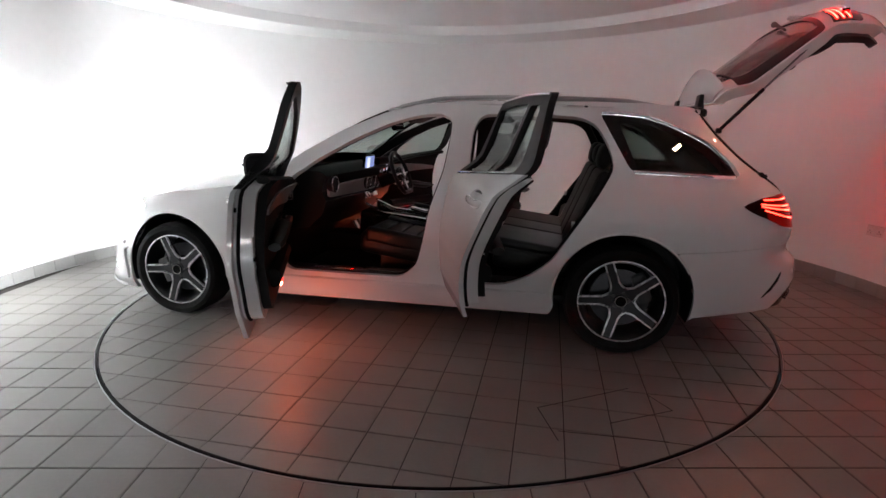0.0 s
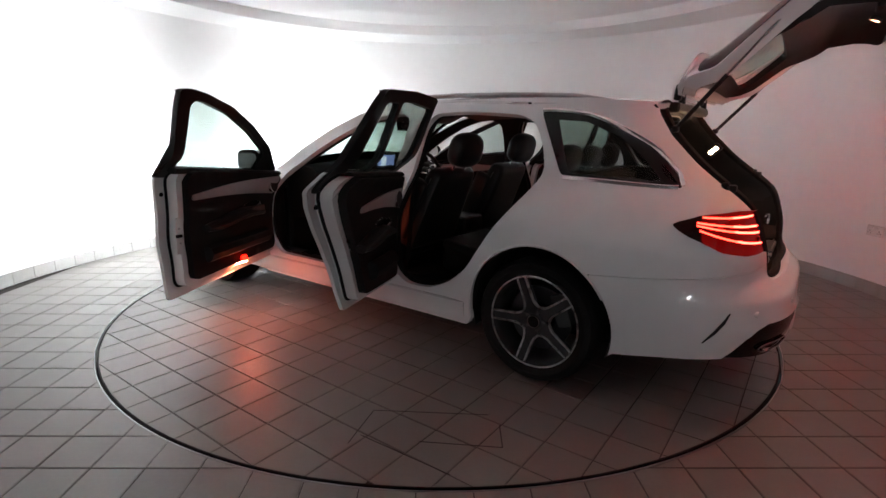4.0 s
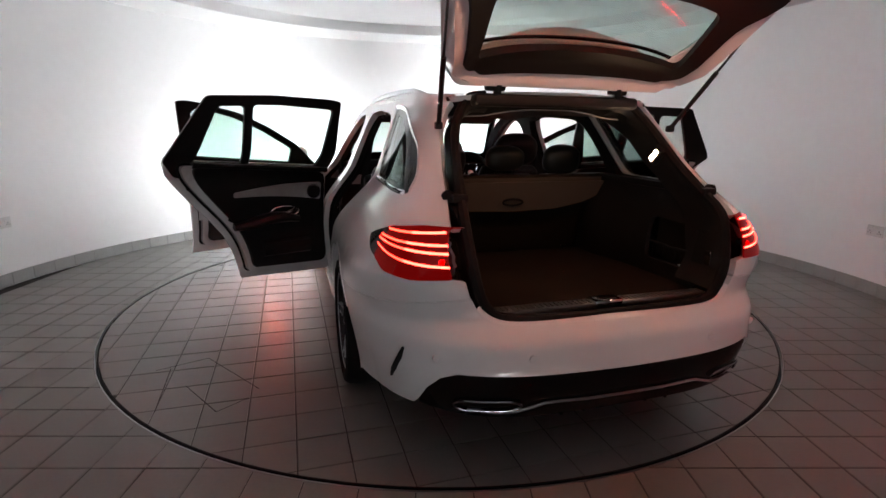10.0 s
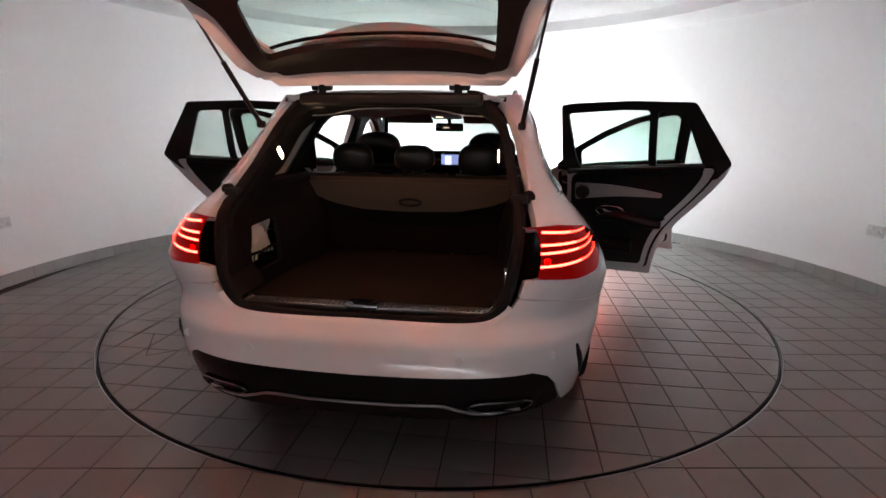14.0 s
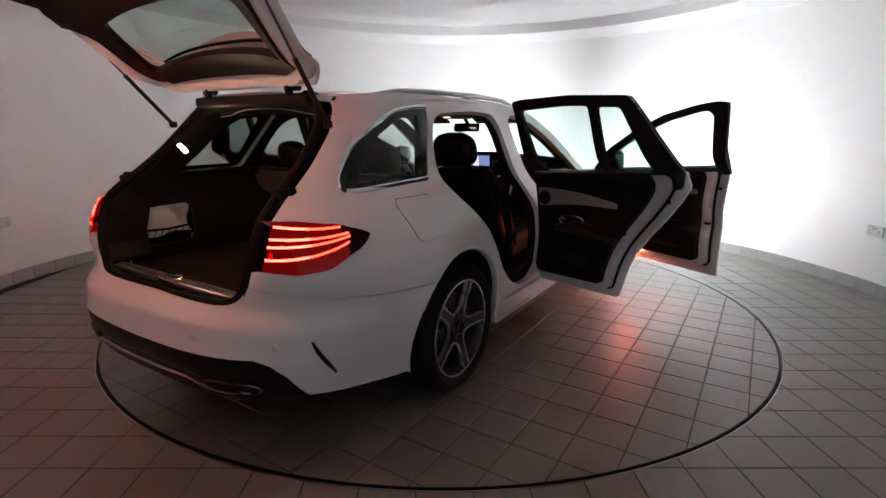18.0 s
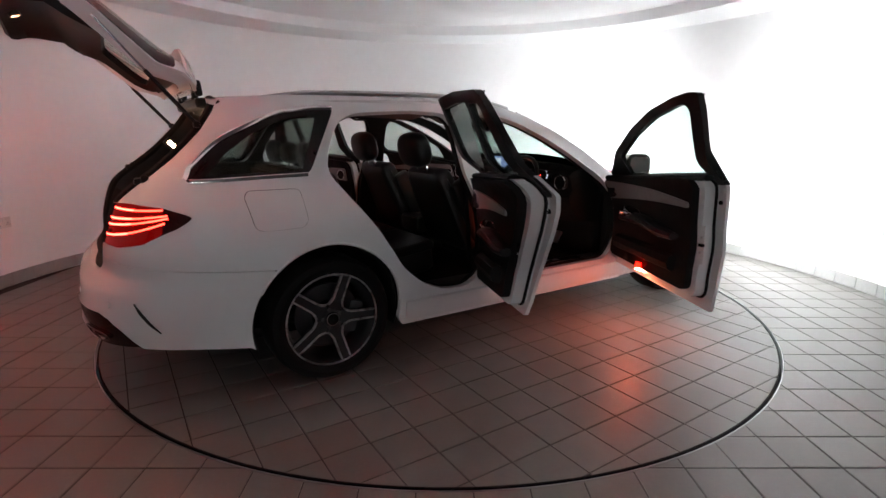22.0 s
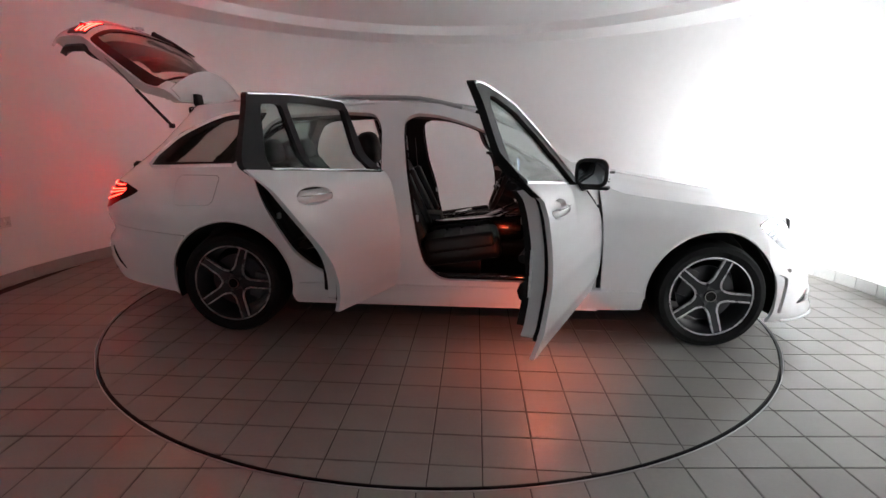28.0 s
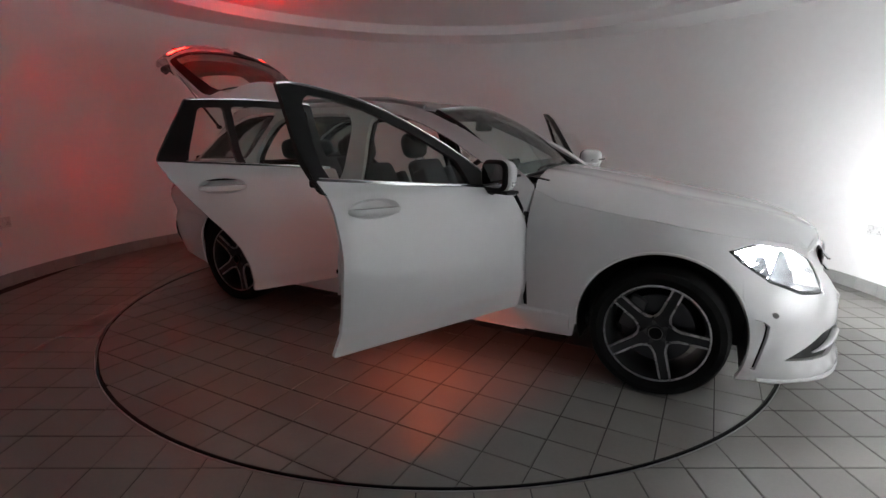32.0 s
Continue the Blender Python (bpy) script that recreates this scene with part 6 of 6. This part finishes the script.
def boot():
    b = part("boot_floor", box((-1.63, 0, 0.575), (1.0, 1.02, 0.03), bevel=0.008), FABRIC, CAR, "dark boot carpet")
    part("boot_under", box((-1.72, 0, 0.42), (0.85, 1.0, 0.25), bevel=0.02), BLACK, CAR)
    for side in (1, -1):
        # side trim panel with a pocket
        def liner(u, v):
            x, z = u, v
            base = 0.52 + 0.05 * max(0.0, (z - 0.75)) / 0.25
            bulge = -0.05 * math.exp(-((x + 1.25) / 0.18) ** 2) * (1 if z < 0.85 else max(0, 1 - (z - 0.85) * 6))
            return Vector((x, side * (base + bulge), z))
        poly = fillet([(-1.10, 0.58), (-2.08, 0.58), (-2.10, 0.70), (-2.07, 0.86), (-1.98, 0.97), (-1.15, 0.99)], 0.03, 0.06)
        pocket = fillet([(-1.66, 0.66), (-1.95, 0.66), (-1.96, 0.84), (-1.66, 0.85)], 0.03, 0.04)
        part("boot_side_trim", sheet(poly, [pocket], liner, step=0.06, thick=0.02, flip=side > 0), TRIM, CAR, "dark boot side trim with a net pocket")
        part("pocket_back", box((-1.80, side * 0.585, 0.755), (0.32, 0.012, 0.22), bevel=0.004), FABRIC, CAR)
        for k in range(9):
            x0 = -1.67 - 0.035 * k
            part("net_cord", tube([(x0, side * 0.528, 0.665), (x0 - 0.02, side * 0.522, 0.70), (x0, side * 0.526, 0.735)], 0.0025, 5), RUBBER, CAR)
        part("net_band", tube([(-1.66, side * 0.527, 0.735), (-1.80, side * 0.518, 0.728), (-1.96, side * 0.527, 0.735)], 0.006, 6), RUBBER, CAR)
        part("lashing_eye", tube([(-1.20, side * 0.335 + 0.022 * math.cos(a), 0.605 + 0.022 * math.sin(a)) for a in [math.pi * k / 8 for k in range(9)]], 0.005, 6), CHROME, CAR, "chrome lashing eye")
        part("lashing_eye", tube([(-2.02, side * 0.47 + 0.022 * math.cos(a), 0.595 + 0.022 * math.sin(a)) for a in [math.pi * k / 8 for k in range(9)]], 0.005, 6), CHROME, CAR, "chrome lashing eye")
        part("upper_boot_trim", box((-1.55, side * 0.555, 0.995), (0.85, 0.06, 0.03), (0, 0, side * 3), 0.01), TRIM, CAR)
        seam = [skin(*p, side, 0.045) for p in curve(yz([(0.34, 1.358), (0.41, 1.350), (0.465, 1.298), (0.51, 1.215), (0.54, 1.09), (0.555, 1.02), (0.575, 0.92), (0.558, 0.80), (0.53, 0.69), (0.49, 0.63)]), 4)]
        bm = bmesh.new()
        loops = []
        for p in seam:
            k = min(1.0, max(0.0, (p.z - 0.62) / 0.3))
            loops.append([bm.verts.new(p + Vector((dx, -side * dy * (0.4 + 0.6 * k), -dz * (p.z > 1.2) * (p.z - 1.2) * 6))) for dx, dy, dz in ((0.0, 0.0, 0.0), (0.004, 0.012, 0.02), (0.02, 0.018, 0.045), (0.07, 0.022, 0.06), (0.20, 0.022, 0.06))])
        for A, B in zip(loops, loops[1:]):
            for k in range(4):
                bm.faces.new((A[k], B[k], B[k + 1], A[k + 1]))
        bmesh.ops.recalc_face_normals(bm, faces=bm.faces[:])
        part("d_pillar_trim", bm, BLACK, CAR, "black rear pillar trim")
    for side in (1, -1):
        # housing added to block lamp light from the white pillar behind
        lh = part("boot_lamp", box((-1.717, side * 0.467, 1.132), (0.085, 0.030, 0.050), (0, 45, 0), 0.005), BLACK, CAR, "lit warm boot lamp on an added black housing that shields the pillar")
        part("lamp_cover", box((-1.714, side * 0.4515, 1.130), (0.055, 0.006, 0.020), (0, 45, 0), 0.003), LAMPBOOT, lh, "glowing warm lamp cover")
    part("power_socket", box((-2.04, -0.50, 0.74), (0.03, 0.02, 0.06), bevel=0.005), CHROME, CAR)
    bl = part("load_cover", cyl((-1.17, 0, 0.965), 0.042, 1.18, "y", 24, bevel=0.01), BLIND, CAR, "retracted dark load cover")
    flap = fillet([(-0.59, 0.975), (0.59, 0.975), (0.57, 0.93), (0.42, 0.865), (0.25, 0.83), (0, 0.822), (-0.25, 0.83), (-0.42, 0.865), (-0.57, 0.93)], 0.03, 0.04)
    part("cover_flap", sheet(flap, [], lambda y, z: Vector((-1.225 - 0.02 * math.sin((z - 0.82) * 12), y, z)), step=0.07, thick=0.012, flip=True), BLIND, bl, "hanging flap of the load cover")
    part("flap_grip", tube([(-1.245, 0.055 * math.cos(a), 0.873 + 0.016 * math.sin(a)) for a in [k * math.tau / 16 for k in range(16)]], 0.006, 6, closed=True), RUBBER, bl)


def packet():
    """A crumpled white plastic wallet tucked behind the net."""
    bm = bmesh.new()
    bmesh.ops.create_grid(bm, x_segments=14, y_segments=9, size=0.5)
    rng = random.Random(5)
    for v in bm.verts:
        a, b = v.co.x, v.co.y
        v.co = Vector((-1.80 + 0.27 * a + 0.01 * math.sin(7 * b), 0.548 - 0.012 * math.sin(9 * a + 5 * b) + 0.006 * rng.uniform(-1, 1) - 0.012 * (1 - 4 * a * a), 0.775 + 0.15 * b + 0.008 * math.sin(6 * a)))
    geom = bmesh.ops.extrude_face_region(bm, geom=bm.faces[:])["geom"]
    bmesh.ops.translate(bm, vec=(0, 0.012, 0), verts=[g for g in geom if isinstance(g, bmesh.types.BMVert)])
    bmesh.ops.recalc_face_normals(bm, faces=bm.faces[:])
    return thing("packet", "crumpled white plastic packet held by the boot side net", "packet", bm=bm, material=SOCKET)


build_top()
for sd in (1, -1):
    build_shell(sd)
build_front()
build_rear()
for sd in (1, -1):
    wheel(AX_F, sd, True)
    wheel(AX_R, sd, False)
    door(sd, True)
    door(sd, False)
tailgate()
cabin()
boot()

# fuel flap on the right flank
flap_line = fillet([(-1.305, 0.950), (-1.545, 0.950), (-1.565, 0.925), (-1.545, 0.795), (-1.51, 0.780), (-1.33, 0.785), (-1.305, 0.815)], 0.03, 0.03)
part("fuel_flap", sheet(sz(flap_line), [], lambda s, z: skin(s, z, -1, -0.0025), step=0.06, thick=0.003, flip=False), PAINT, CAR)
part("flap_gap", tube([skin(s_at(x, z), z, -1, 0.0005) for x, z in flap_line], 0.0022, 5, closed=True), RUBBER, CAR)

PACKET = packet()
socket(math.radians(1.9))
socket(math.radians(178.3))
room_tiles(FLOOR)
table_tiles(TABLE)
scores(TABLE)


def motions():
    rows = [(float(t), TURN0 + RATE * t) for t in range(33)]
    walk(CAR, [(t, pose(0, 0, 0, 0, 0, a) @ pose(0, -0.013, 0)) for t, a in rows])
    walk(PACKET, [(t, pose(0, 0, 0, 0, 0, a) @ pose(0, -0.013, 0)) for t, a in rows])
    walk(TABLE, [(t, pose(0, 0, 0, 0, 0, a)) for t, a in rows])


motions()
